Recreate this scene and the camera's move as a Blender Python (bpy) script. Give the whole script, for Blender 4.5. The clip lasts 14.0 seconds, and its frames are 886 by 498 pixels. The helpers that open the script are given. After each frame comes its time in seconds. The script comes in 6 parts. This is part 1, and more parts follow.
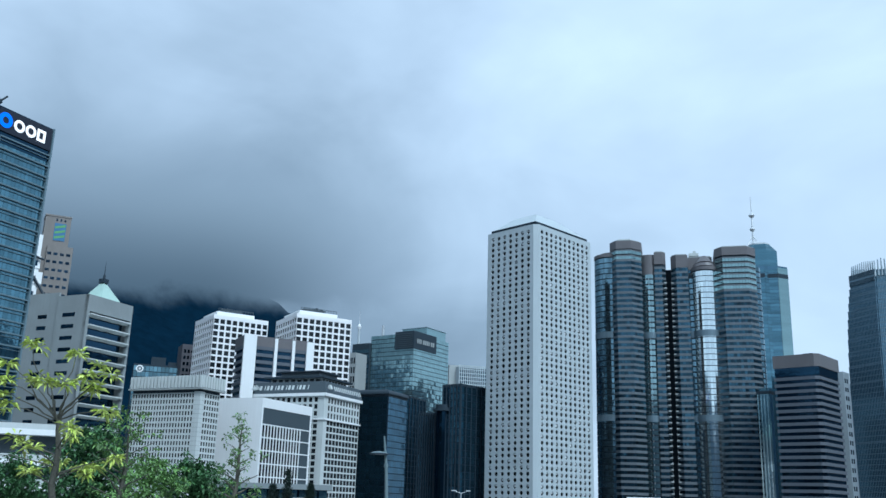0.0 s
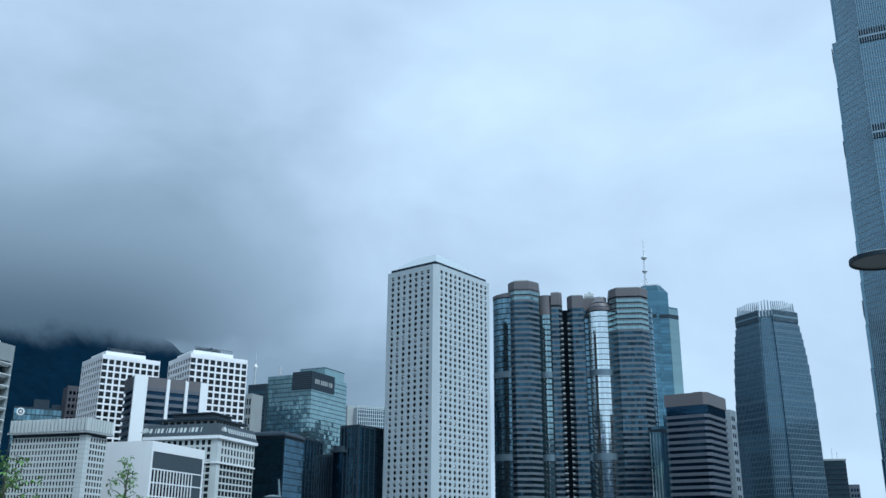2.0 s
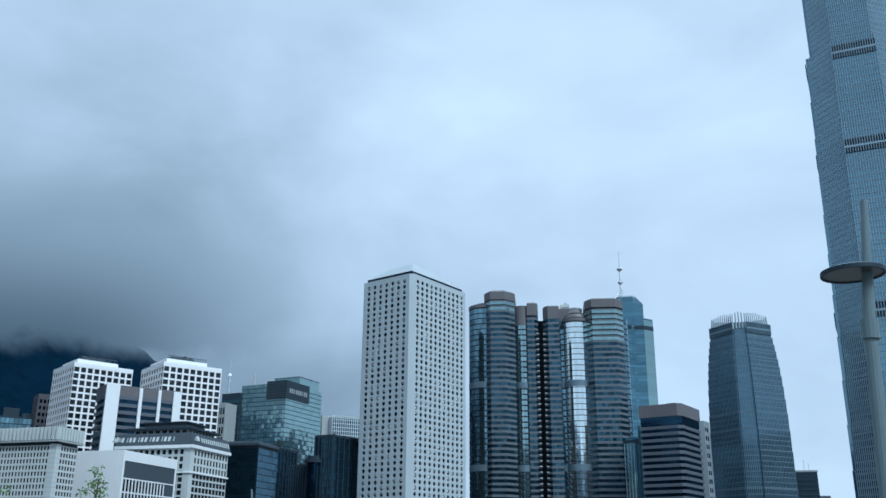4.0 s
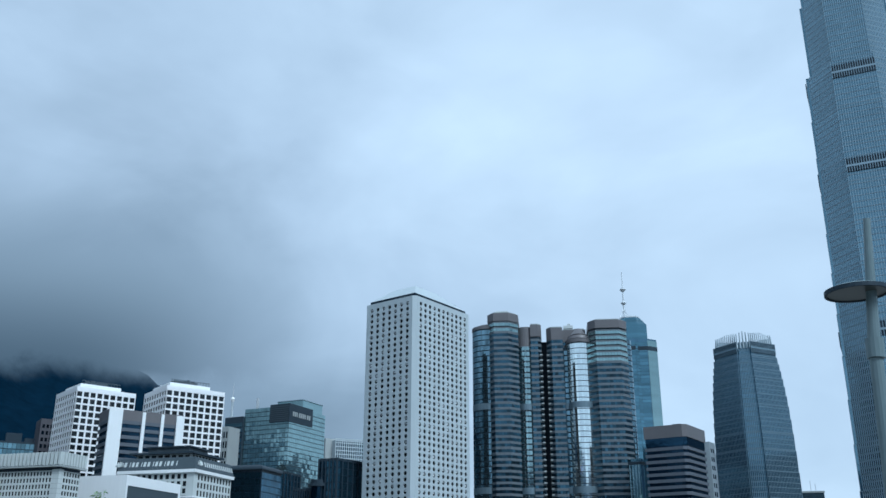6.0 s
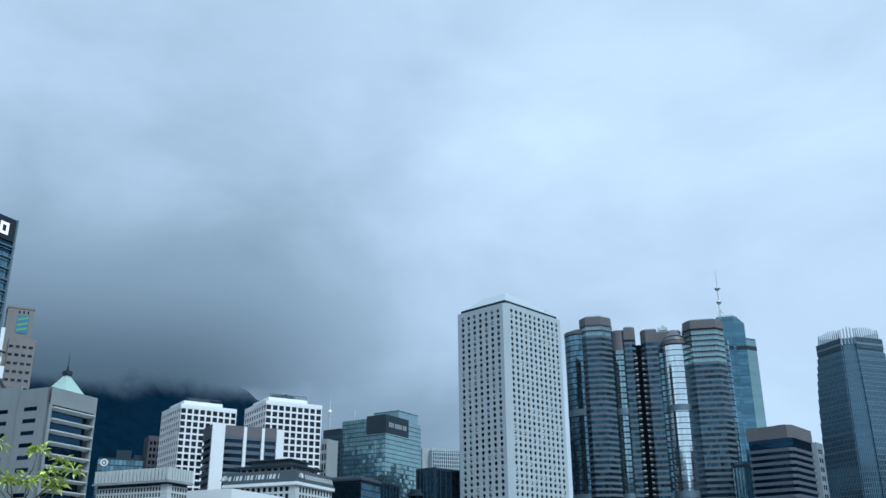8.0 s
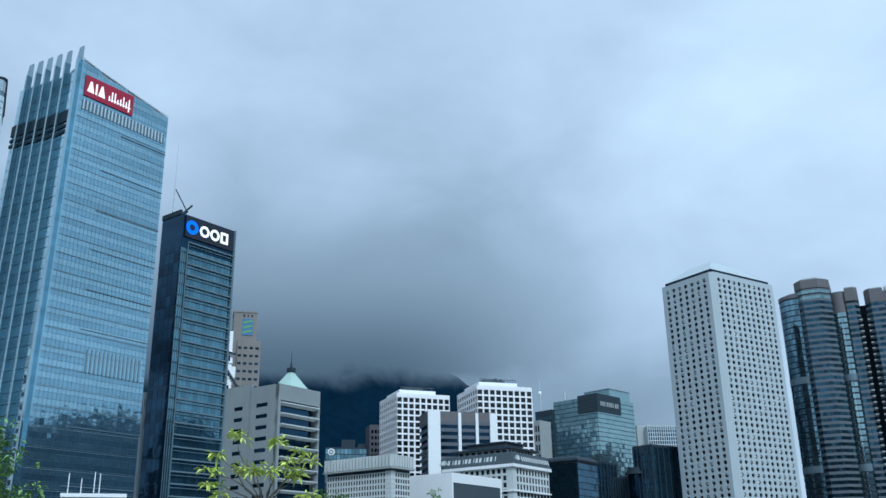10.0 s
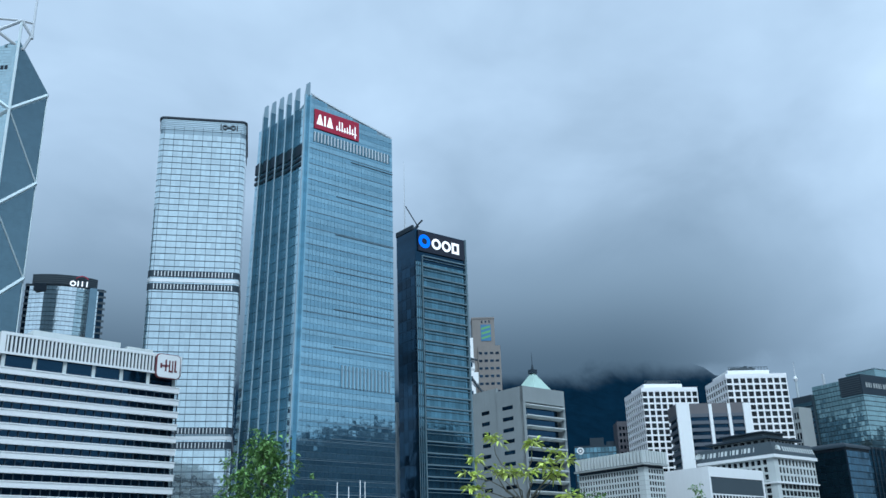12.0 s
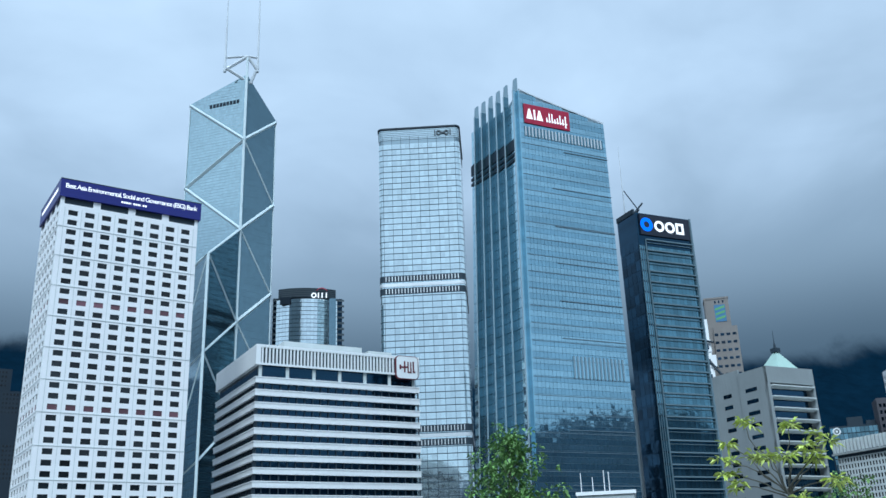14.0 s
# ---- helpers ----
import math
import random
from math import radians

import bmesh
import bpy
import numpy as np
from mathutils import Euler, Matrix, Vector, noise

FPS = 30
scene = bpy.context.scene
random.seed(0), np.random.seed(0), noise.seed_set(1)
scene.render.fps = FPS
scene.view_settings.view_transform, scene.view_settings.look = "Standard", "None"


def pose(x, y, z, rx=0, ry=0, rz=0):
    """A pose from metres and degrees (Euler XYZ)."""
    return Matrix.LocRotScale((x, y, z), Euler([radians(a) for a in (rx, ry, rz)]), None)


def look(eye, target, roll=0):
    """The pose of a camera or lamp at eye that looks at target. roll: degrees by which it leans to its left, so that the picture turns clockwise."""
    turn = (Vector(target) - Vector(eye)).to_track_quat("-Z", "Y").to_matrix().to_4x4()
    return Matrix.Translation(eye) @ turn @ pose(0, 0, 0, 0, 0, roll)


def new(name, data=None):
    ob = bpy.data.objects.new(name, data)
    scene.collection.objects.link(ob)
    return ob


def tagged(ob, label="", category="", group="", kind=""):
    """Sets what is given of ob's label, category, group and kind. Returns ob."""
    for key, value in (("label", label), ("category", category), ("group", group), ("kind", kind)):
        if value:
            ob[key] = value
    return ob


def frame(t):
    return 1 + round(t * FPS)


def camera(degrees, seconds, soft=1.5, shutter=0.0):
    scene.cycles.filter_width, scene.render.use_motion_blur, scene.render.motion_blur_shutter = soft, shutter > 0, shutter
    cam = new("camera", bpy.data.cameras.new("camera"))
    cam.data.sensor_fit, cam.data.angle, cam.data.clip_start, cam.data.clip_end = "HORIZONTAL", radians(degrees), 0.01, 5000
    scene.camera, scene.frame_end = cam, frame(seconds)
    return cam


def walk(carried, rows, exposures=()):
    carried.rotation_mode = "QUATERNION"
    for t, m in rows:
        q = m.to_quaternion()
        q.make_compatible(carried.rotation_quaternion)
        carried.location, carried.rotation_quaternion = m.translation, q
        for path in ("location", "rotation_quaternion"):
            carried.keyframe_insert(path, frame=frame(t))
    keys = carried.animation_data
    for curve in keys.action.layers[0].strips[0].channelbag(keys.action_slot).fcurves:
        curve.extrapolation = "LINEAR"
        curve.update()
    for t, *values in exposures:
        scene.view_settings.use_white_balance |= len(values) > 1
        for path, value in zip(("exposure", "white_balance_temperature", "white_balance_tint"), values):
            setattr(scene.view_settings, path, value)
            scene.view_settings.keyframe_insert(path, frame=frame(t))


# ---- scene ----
cam = camera(51.2, 14.0)

# seconds, yaw, pitch, roll: the camera is held at arm's length and swings with the body
TURNS = [
    (0.0, -0.54, 15.51, -1.61), (0.5, -2.38, 16.09, -1.57), (1.0, -3.93, 16.76, -1.12), (1.5, -5.37, 17.49, -0.60),
    (2.0, -6.62, 18.06, -0.34), (2.5, -7.54, 18.33, -0.49), (3.0, -8.04, 18.37, -0.55), (5.5, -8.03, 19.67, -0.13),
    (6.0, -7.86, 20.02, -0.03), (6.5, -7.40, 20.45, -0.07), (7.0, -6.30, 20.90, 0.06), (9.5, 7.72, 19.69, 0.85),
    (10.0, 11.18, 19.56, 0.95), (10.5, 15.16, 19.66, 1.42), (11.0, 19.23, 19.89, 1.61), (11.5, 22.98, 19.96, 1.74),
    (12.0, 26.38, 19.89, 1.69), (12.5, 29.44, 19.76, 1.45), (13.0, 32.57, 19.74, 1.12), (13.5, 36.23, 19.75, 0.31),
    (14.0, 40.97, 19.86, 1.98)]
ARM = 0.75
walk(cam, [(t, pose(-ARM * math.sin(radians(y)), ARM * (math.cos(radians(y)) - 1), 1.6, 90 + p, r, y)) for t, y, p, r in TURNS], [(0.0, 0.59, 5650, 4), (2.5, 0.50, 5650, 4), (7.0, 0.48, 5650, 4), (10.5, 0.50, 5650, 4), (13.0, 0.57, 5650, 4), (14.0, 0.60, 5650, 4)])

# ---- light: low cloud, brighter to the west and behind the camera ----
SUN_AZ, SUN_EL = -150.0, 47.0


def heading(az, el=0.0, d=1.0):
    """A point d metres away at a bearing (degrees to the left of north) and a height angle."""
    a, e = radians(az), radians(el)
    return Vector((-math.sin(a) * math.cos(e), math.cos(a) * math.cos(e), math.sin(e))) * d


sun = new("sun", bpy.data.lights.new("sun", "SUN"))
sun.data.energy, sun.data.angle, sun.data.color = 1.9, radians(22), (0.90, 0.97, 1.0)
sun.matrix_world = look(heading(SUN_AZ, SUN_EL, 100), (0, 0, 0))
tagged(sun, kind="structure")


class Nodes:
    """Short ways to wire a node tree."""

    def __init__(self, tree):
        self.t = tree
        tree.nodes.clear()

    def add(self, kind, ins=(), op="", clamp=False, blend="", smooth=False):
        n = self.t.nodes.new(kind)
        if op:
            n.operation = op
        if clamp:
            n.use_clamp = True
        if blend:
            n.data_type, n.blend_type = "RGBA", blend
        if smooth:
            n.interpolation_type = "SMOOTHSTEP"
        for k, v in dict(ins).items():
            if isinstance(v, bpy.types.NodeSocket):
                self.t.links.new(v, n.inputs[k])
            else:
                n.inputs[k].default_value = v
        return n

    def math(self, op, a, b=0.0, clamp=False):
        return self.add("ShaderNodeMath", {0: a, 1: b}, op=op, clamp=clamp).outputs[0]

    def mix(self, f, a, b, blend="MIX"):
        n = self.add("ShaderNodeMix", {0: f, 6: a, 7: b}, blend=blend)
        return n.outputs[2]

    def ramp(self, f, stops):
        n = self.add("ShaderNodeValToRGB", {0: f})
        e = n.color_ramp.elements
        while len(e) < len(stops):
            e.new(0.5)
        for k, (p, c) in zip(e, stops):
            k.position, k.color = p, c if len(c) == 4 else (*c, 1)
        return n.outputs[0]

    def step(self, v, lo, hi, a=0.0, b=1.0):
        return self.add("ShaderNodeMapRange", {0: v, 1: lo, 2: hi, 3: a, 4: b}, smooth=True).outputs[0]

    def noise(self, vec, scale, detail=4.0, rough=0.55, distort=0.0):
        return self.add("ShaderNodeTexNoise", {"Vector": vec, "Scale": scale, "Detail": detail, "Roughness": rough, "Distortion": distort}).outputs[0]


world = bpy.data.worlds.new("overcast")
scene.world = world
world.use_nodes = True
n = Nodes(world.node_tree)
way = n.add("ShaderNodeTexCoord").outputs["Generated"]
sky = n.add("ShaderNodeTexSky")
sky.sky_type, sky.sun_disc, sky.sun_elevation, sky.sun_rotation = "NISHITA", False, radians(SUN_EL), radians(-SUN_AZ)
drift = n.add("ShaderNodeMapping", {"Vector": way, "Scale": (1.0, 1.0, 1.7), "Rotation": (0.2, 0.1, 0.5)}).outputs[0]
big = n.noise(drift, 2.2, 5, 0.5, 0.4)
fine = n.noise(drift, 5.2, 6, 0.5, 0.5)


def toward(az, el, inner, outer):
    d = n.add("ShaderNodeVectorMath", {0: way, 1: heading(az, el)}, op="DOT_PRODUCT").outputs["Value"]
    return n.step(d, math.cos(radians(outer)), math.cos(radians(inner)))


height = n.add("ShaderNodeSeparateXYZ", {0: way}).outputs[2]
# thick dark cloud lies on the hill, thinner cloud to the west lets more light through
low = n.step(height, 0.55, 0.15)
thick = n.math("ADD", n.math("MULTIPLY", toward(19, 7, 0, 36), 0.38), n.math("MULTIPLY", toward(54, 10, 0, 40), 0.30))
thick = n.math("MULTIPLY", thick, low)
thick = n.math("ADD", thick, n.math("MULTIPLY", toward(8, 24, 0, 22), 0.04))
thin = n.math("ADD", n.math("MULTIPLY", toward(-16, 18, 0, 26), 0.12), n.math("MULTIPLY", toward(64, 32, 0, 22), 0.03))
for az, el, wide, much in ((-11.5, 22.5, 8, 0.08), (-28, 25, 14, 0.07), (-3, 31, 14, 0.06)):
    thin = n.math("ADD", thin, n.math("MULTIPLY", toward(az, el, 0, wide), much))
cover = n.math("SUBTRACT", n.math("ADD", thick, 0.27), thin)
cover = n.math("ADD", cover, n.math("MULTIPLY", n.math("SUBTRACT", big, 0.5), 0.75))
cover = n.math("ADD", cover, n.math("MULTIPLY", n.math("SUBTRACT", fine, 0.5), 0.32))
cloud = n.ramp(cover, [(0.0, (0.53, 0.622, 0.715)), (0.30, (0.377, 0.455, 0.543)), (0.55, (0.218, 0.276, 0.338)), (0.85, (0.096, 0.132, 0.169)), (1.0, (0.053, 0.077, 0.103))])
clear = n.mix(1.0, sky.outputs[0], (0.1, 0.1, 0.1, 1), "MULTIPLY")
both = n.mix(0.93, clear, cloud)
back = n.add("ShaderNodeBackground", {0: both, 1: 1.0})
n.add("ShaderNodeOutputWorld", {0: back.outputs[0]})


# ---- materials ----
def surface(name, color, rough=0.6, metal=0.0, ior=1.45, grain=8.0, vary=0.12, large=0.05, stain=0.15, bump=0.0, streak=0.0, piece=0.0):
    """A plain building surface: fine grain, broad stains, rain streaks and a shade of its own for each piece."""
    m = bpy.data.materials.new(name)
    m.use_nodes = True
    k = Nodes(m.node_tree)
    at = k.add("ShaderNodeTexCoord").outputs["Object"]
    g = k.noise(at, grain, 5, 0.6)
    l = k.noise(at, large, 4, 0.6, 0.5)
    v = k.math("ADD", k.math("MULTIPLY", k.math("SUBTRACT", g, 0.5), 2 * vary), k.math("MULTIPLY", k.math("SUBTRACT", l, 0.5), 2 * stain))
    if streak:
        runs = k.noise(k.add("ShaderNodeMapping", {"Vector": at, "Scale": (1.2, 1.2, 0.03)}).outputs[0], 1.0, 4, 0.6)
        v = k.math("ADD", v, k.math("MULTIPLY", k.math("SUBTRACT", runs, 0.5), 2 * streak))
    if piece:
        own = k.math("ADD", k.add("ShaderNodeObjectInfo").outputs["Random"], k.add("ShaderNodeNewGeometry").outputs["Random Per Island"])
        v = k.math("ADD", v, k.math("MULTIPLY", k.math("SUBTRACT", k.math("FRACT", own), 0.5), 2 * piece))
    tone = k.add("ShaderNodeHueSaturation", {"Value": k.math("ADD", v, 1.0), "Color": (*color, 1)}).outputs[0]
    b = k.add("ShaderNodeBsdfPrincipled", {"Base Color": tone, "Roughness": rough, "Metallic": metal, "IOR": ior})
    if bump:
        k.t.links.new(k.add("ShaderNodeBump", {"Strength": bump, "Height": g, "Distance": 0.05}).outputs[0], b.inputs["Normal"])
    k.add("ShaderNodeOutputMaterial", {0: b.outputs[0]})
    return m


def glazing(name, color, ior=2.0, rough=0.06, piece=0.3, tint=(1, 1, 1), wave=0.02, coat=0.0, storeys=1.6):
    """Coated facade glass: dark body, mirror-like face, panes that differ a little and are never quite flat."""
    m = bpy.data.materials.new(name)
    m.use_nodes = True
    k = Nodes(m.node_tree)
    at = k.add("ShaderNodeNewGeometry").outputs["Position"]
    own = k.math("FRACT", k.math("ADD", k.add("ShaderNodeObjectInfo").outputs["Random"], k.add("ShaderNodeNewGeometry").outputs["Random Per Island"]))
    storey = k.noise(k.add("ShaderNodeMapping", {"Vector": at, "Scale": (0.02, 0.02, 0.22)}).outputs[0], 1.0, 3, 0.6)
    v = k.math("ADD", k.math("MULTIPLY", k.math("SUBTRACT", own, 0.5), 2 * piece), k.math("MULTIPLY", k.math("SUBTRACT", storey, 0.5), storeys))
    tone = k.add("ShaderNodeHueSaturation", {"Value": k.math("ADD", v, 1.0), "Color": (*color, 1)}).outputs[0]
    wav = k.add("ShaderNodeBump", {"Strength": wave, "Height": k.noise(at, 0.35, 2), "Distance": 1.0}).outputs[0]
    b = k.add("ShaderNodeBsdfPrincipled", {"Base Color": tone, "Roughness": rough, "IOR": ior, "Metallic": coat, "Specular Tint": (*tint, 1), "Normal": wav})
    k.add("ShaderNodeOutputMaterial", {0: b.outputs[0]})
    return m


def glow(name, color, strength):
    m = bpy.data.materials.new(name)
    m.use_nodes = True
    k = Nodes(m.node_tree)
    at = k.add("ShaderNodeTexCoord").outputs["Object"]
    e = k.add("ShaderNodeEmission", {0: (*color, 1), 1: k.math("MULTIPLY", k.math("ADD", k.math("MULTIPLY", k.noise(at, 3.0), 0.3), 0.85), strength)})
    k.add("ShaderNodeOutputMaterial", {0: e.outputs[0]})
    return m


WHITE = surface("white_tile", (0.85, 0.85, 0.86), 0.5, stain=0.05, vary=0.05, streak=0.04)
PAINT = surface("white_paint", (0.80, 0.815, 0.82), 0.55, stain=0.06, streak=0.06)
PALE = surface("pale_stone", (0.54, 0.575, 0.57), 0.75, streak=0.08)
METAL_PANEL = surface("pale_panel", (0.44, 0.495, 0.52), 0.5, stain=0.06, vary=0.05, streak=0.06)
MULLION = surface("pale_blue_mullion", (0.36, 0.45, 0.50), 0.4, metal=0.3)
CONCRETE = surface("concrete", (0.33, 0.355, 0.355), 0.85, streak=0.14, bump=0.2)
CONCRETE_PALE = surface("pale_concrete", (0.38, 0.41, 0.41), 0.85, streak=0.12, bump=0.2)
CONCRETE_WEATHERED = surface("weathered_concrete", (0.255, 0.282, 0.288), 0.9, streak=0.06, stain=0.22, bump=0.25)
FIN = surface("fin_metal", (0.27, 0.36, 0.41), 0.35, metal=0.5)
JOINT = surface("joint_metal", (0.16, 0.22, 0.26), 0.4, metal=0.4)
GREY_PANEL = surface("grey_panel", (0.055, 0.075, 0.09), 0.6)
BROWN_STONE = surface("brown_granite", (0.135, 0.128, 0.135), 0.45, streak=0.08)
BAND = surface("slate_granite", (0.122, 0.142, 0.160), 0.45, streak=0.14, stain=0.25)
BROWN_DARK = surface("dark_brown_cladding", (0.098, 0.112, 0.135), 0.5)
TAN = surface("tan_granite", (0.195, 0.178, 0.165), 0.6, streak=0.08)
# these two darks are lifted towards blue: distance haze is mixed into them
BLACK = surface("black_metal", (0.010, 0.021, 0.034), 0.55, ior=1.3)
DARK = surface("dark_metal", (0.028, 0.043, 0.058), 0.55, ior=1.3)
STEEL = surface("brushed_steel", (0.55, 0.58, 0.60), 0.35, metal=0.8)
ALU = surface("pale_aluminium", (0.62, 0.65, 0.67), 0.4, metal=0.35)
COPPER = surface("green_copper", (0.40, 0.55, 0.49), 0.65, streak=0.12, stain=0.2)
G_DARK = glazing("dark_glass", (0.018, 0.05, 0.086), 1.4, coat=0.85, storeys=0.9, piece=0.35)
G_WINDOW = glazing("window_glass", (0.012, 0.016, 0.02), 1.4, 0.1, 0.5)
G_BLUE = glazing("blue_glass", (0.315, 0.495, 0.58), 1.5, coat=0.92, storeys=0.6, piece=0.05)
G_BLUE_DEEP = glazing("deep_blue_glass", (0.25, 0.42, 0.51), 1.5, coat=0.92, storeys=0.6, piece=0.05)
G_BLUE_SKYLIT = glazing("pale_blue_glass", (0.44, 0.62, 0.70), 1.5, coat=0.92, storeys=0.4, piece=0.05)
G_PALE = glazing("silver_glass", (0.68, 0.79, 0.81), 1.5, coat=0.93, storeys=0.2, piece=0.07)
G_TEAL = glazing("teal_glass", (0.15, 0.255, 0.295), 1.5, coat=0.9, storeys=0.9, piece=0.42)
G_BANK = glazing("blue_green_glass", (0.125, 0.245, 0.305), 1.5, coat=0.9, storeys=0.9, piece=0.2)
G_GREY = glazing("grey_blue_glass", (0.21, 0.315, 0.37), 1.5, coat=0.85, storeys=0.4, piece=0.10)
G_TALL = glazing("tall_tower_glass", (0.15, 0.255, 0.315), 1.5, coat=0.87, storeys=0.5, piece=0.1)
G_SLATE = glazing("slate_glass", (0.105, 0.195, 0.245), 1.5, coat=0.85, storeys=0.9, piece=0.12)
G_STEEL_BLUE = glazing("steel_blue_glass", (0.115, 0.215, 0.285), 1.5, coat=0.88, storeys=0.7, piece=0.10)
BRACE = surface("brace_metal", (0.54, 0.625, 0.65), 0.6)
# one prism glass in two tones, for the brighter and duller sky mirrored
G_PRISM_DULL_SKY = glazing("prism_glass_dark", (0.145, 0.225, 0.265), 1.5, coat=0.88, storeys=0.2, piece=0.06)
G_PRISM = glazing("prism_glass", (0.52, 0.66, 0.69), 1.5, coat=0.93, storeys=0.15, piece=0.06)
G_AQUA = glazing("aqua_glass", (0.31, 0.44, 0.46), 1.5, coat=0.9, storeys=0.7, piece=0.14)
G_GREEN = glazing("pale_green_glass", (0.33, 0.475, 0.485), 1.5, coat=0.9, storeys=0.3, piece=0.08)
G_NAVY = glazing("navy_glass", (0.05, 0.125, 0.185), 1.4, coat=0.88, storeys=0.6, piece=0.2)
G_RIBBON = glazing("ribbon_glass", (0.045, 0.098, 0.135), 1.4, coat=0.85, storeys=1.0, piece=0.5, wave=0.04)
G_BAY = glazing("bay_glass", (0.15, 0.24, 0.29), 1.5, coat=0.9, storeys=0.8, piece=0.35, wave=0.05)
G_BRIGHT = glazing("mirror_glass", (0.78, 0.87, 0.88), 1.5, coat=0.95, storeys=0.15, piece=0.05)
RED = surface("red_panel", (0.36, 0.012, 0.045), 0.5)
MAROON = surface("dark_red_paint", (0.12, 0.02, 0.03), 0.5)
NAVY = surface("navy_panel", (0.014, 0.018, 0.17), 0.4)
SIGN_BLACK = surface("sign_black", (0.012, 0.016, 0.03), 0.4)
LETTER = glow("lit_white_shape", (0.92, 0.96, 1.0), 0.95)
RING_BLUE = glow("lit_blue_ring", (0.02, 0.16, 0.9), 1.0)
RED_BLIND = surface("red_blind", (0.13, 0.06, 0.078), 0.6, piece=0.5)
BLIND = surface("pale_blind", (0.45, 0.47, 0.48), 0.8, piece=0.5)


# ---- building blocks ----
class Mesh:
    """Collects boxes, prisms and plates for one mesh."""

    def __init__(self):
        self.v, self.f = [], []

    def add(self, verts, faces):
        o = len(self.v)
        self.v += [tuple(p) for p in verts]
        self.f += [[o + i for i in q] for q in faces]
        return self

    def box(self, x0, x1, y0, y1, z0, z1):
        x0, x1, y0, y1, z0, z1 = min(x0, x1), max(x0, x1), min(y0, y1), max(y0, y1), min(z0, z1), max(z0, z1)
        return self.add([(x, y, z) for z in (z0, z1) for y in (y0, y1) for x in (x0, x1)],
                        [(0, 2, 3, 1), (4, 5, 7, 6), (0, 1, 5, 4), (2, 6, 7, 3), (0, 4, 6, 2), (1, 3, 7, 5)])

    def prism(self, plan, z0, z1):
        """An upright prism over a plan that runs anticlockwise; z1 is one height or a height for each corner."""
        k = len(plan)
        tops = z1 if isinstance(z1, (list, tuple)) else [z1] * k
        return self.add([(x, y, z0) for x, y in plan] + [(x, y, z) for (x, y), z in zip(plan, tops)],
                        [tuple(range(k - 1, -1, -1)), tuple(range(k, 2 * k))] + [(i, (i + 1) % k, k + (i + 1) % k, k + i) for i in range(k)])

    def bar(self, a, b, r, sides=6, r2=None):
        a, b = Vector(a), Vector(b)
        q = (b - a).to_track_quat("Z", "Y")
        ring = [q @ Vector((math.cos(2 * math.pi * i / sides), math.sin(2 * math.pi * i / sides), 0)) for i in range(sides)]
        r2 = r if r2 is None else r2
        return self.add([a + p * r for p in ring] + [b + p * r2 for p in ring],
                        [tuple(range(sides - 1, -1, -1)), tuple(range(sides, 2 * sides))] + [(i, (i + 1) % sides, sides + (i + 1) % sides, sides + i) for i in range(sides)])

    def on(self, face, u0, u1, z0, z1, d0, d1, w=0.0):
        """A box on a face: F is the plane y = 0, S is x = 0, R is x = w; d is how far it stands out."""
        if face == "F":
            return self.box(u0, u1, -d0, -d1, z0, z1)
        if face == "S":
            return self.box(-d0, -d1, u0, u1, z0, z1)
        return self.box(w + d0, w + d1, u0, u1, z0, z1)

    def data(self, name, material, smooth=False):
        me = bpy.data.meshes.new(name)
        me.from_pydata(self.v, [], self.f)
        me.materials.append(material)
        if smooth:
            me.polygons.foreach_set("use_smooth", [True] * len(me.polygons))
        me.update()
        return me


def part(name, mesh, material, parent, label="", smooth=False, kind=""):
    ob = new(name, mesh.data(name, material, smooth))
    ob.parent = parent
    return tagged(ob, label, kind=kind)


def thing(name, x, y, yaw, label, category, z=0.0, kind="", group=""):
    ob = new(name)
    ob.matrix_world = pose(x, y, z, 0, 0, yaw)
    return tagged(ob, label, category, group, kind)


def block(name, w, d, h, material, parent, label="", z0=0.0, inset=0.0):
    return part(name, Mesh().box(inset, w - inset, inset, d - inset, z0, h), material, parent, label)


def panes(name, parent, face, spots, pw, ph, material, depth=0.1, out=0.0, w=0.0, label=""):
    """Windows that can be told apart: objects of their own that share one mesh. spots: centres along the face and up it."""
    shape = Mesh().on(face, -pw / 2, pw / 2, -ph / 2, ph / 2, out - depth, out, w).data(name, material)
    for u, z in spots:
        ob = new(name, shape)
        ob.parent = parent
        ob.location = (u, 0, z) if face == "F" else (0, u, z)
        tagged(ob, label)


def lattice(parent, material, face, u0, u1, z0, z1, nu, nz, pier, beam, out, w=0.0):
    """Piers and spandrels standing proud of a glass core, round nu by nz openings; each one is a part."""
    su, sz = (u1 - u0) / nu, (z1 - z0) / nz
    for i in range(nu + 1):
        c = u0 + i * su
        part("pier", Mesh().on(face, max(u0, c - pier / 2), min(u1, c + pier / 2), z0, z1, -0.55, out, w), material, parent)
    for j in range(nz + 1):
        c = z0 + j * sz
        part("spandrel", Mesh().on(face, u0, u1, max(z0, c - beam / 2), min(z1, c + beam / 2), -0.55, out - 0.03, w), material, parent)
    return su, sz


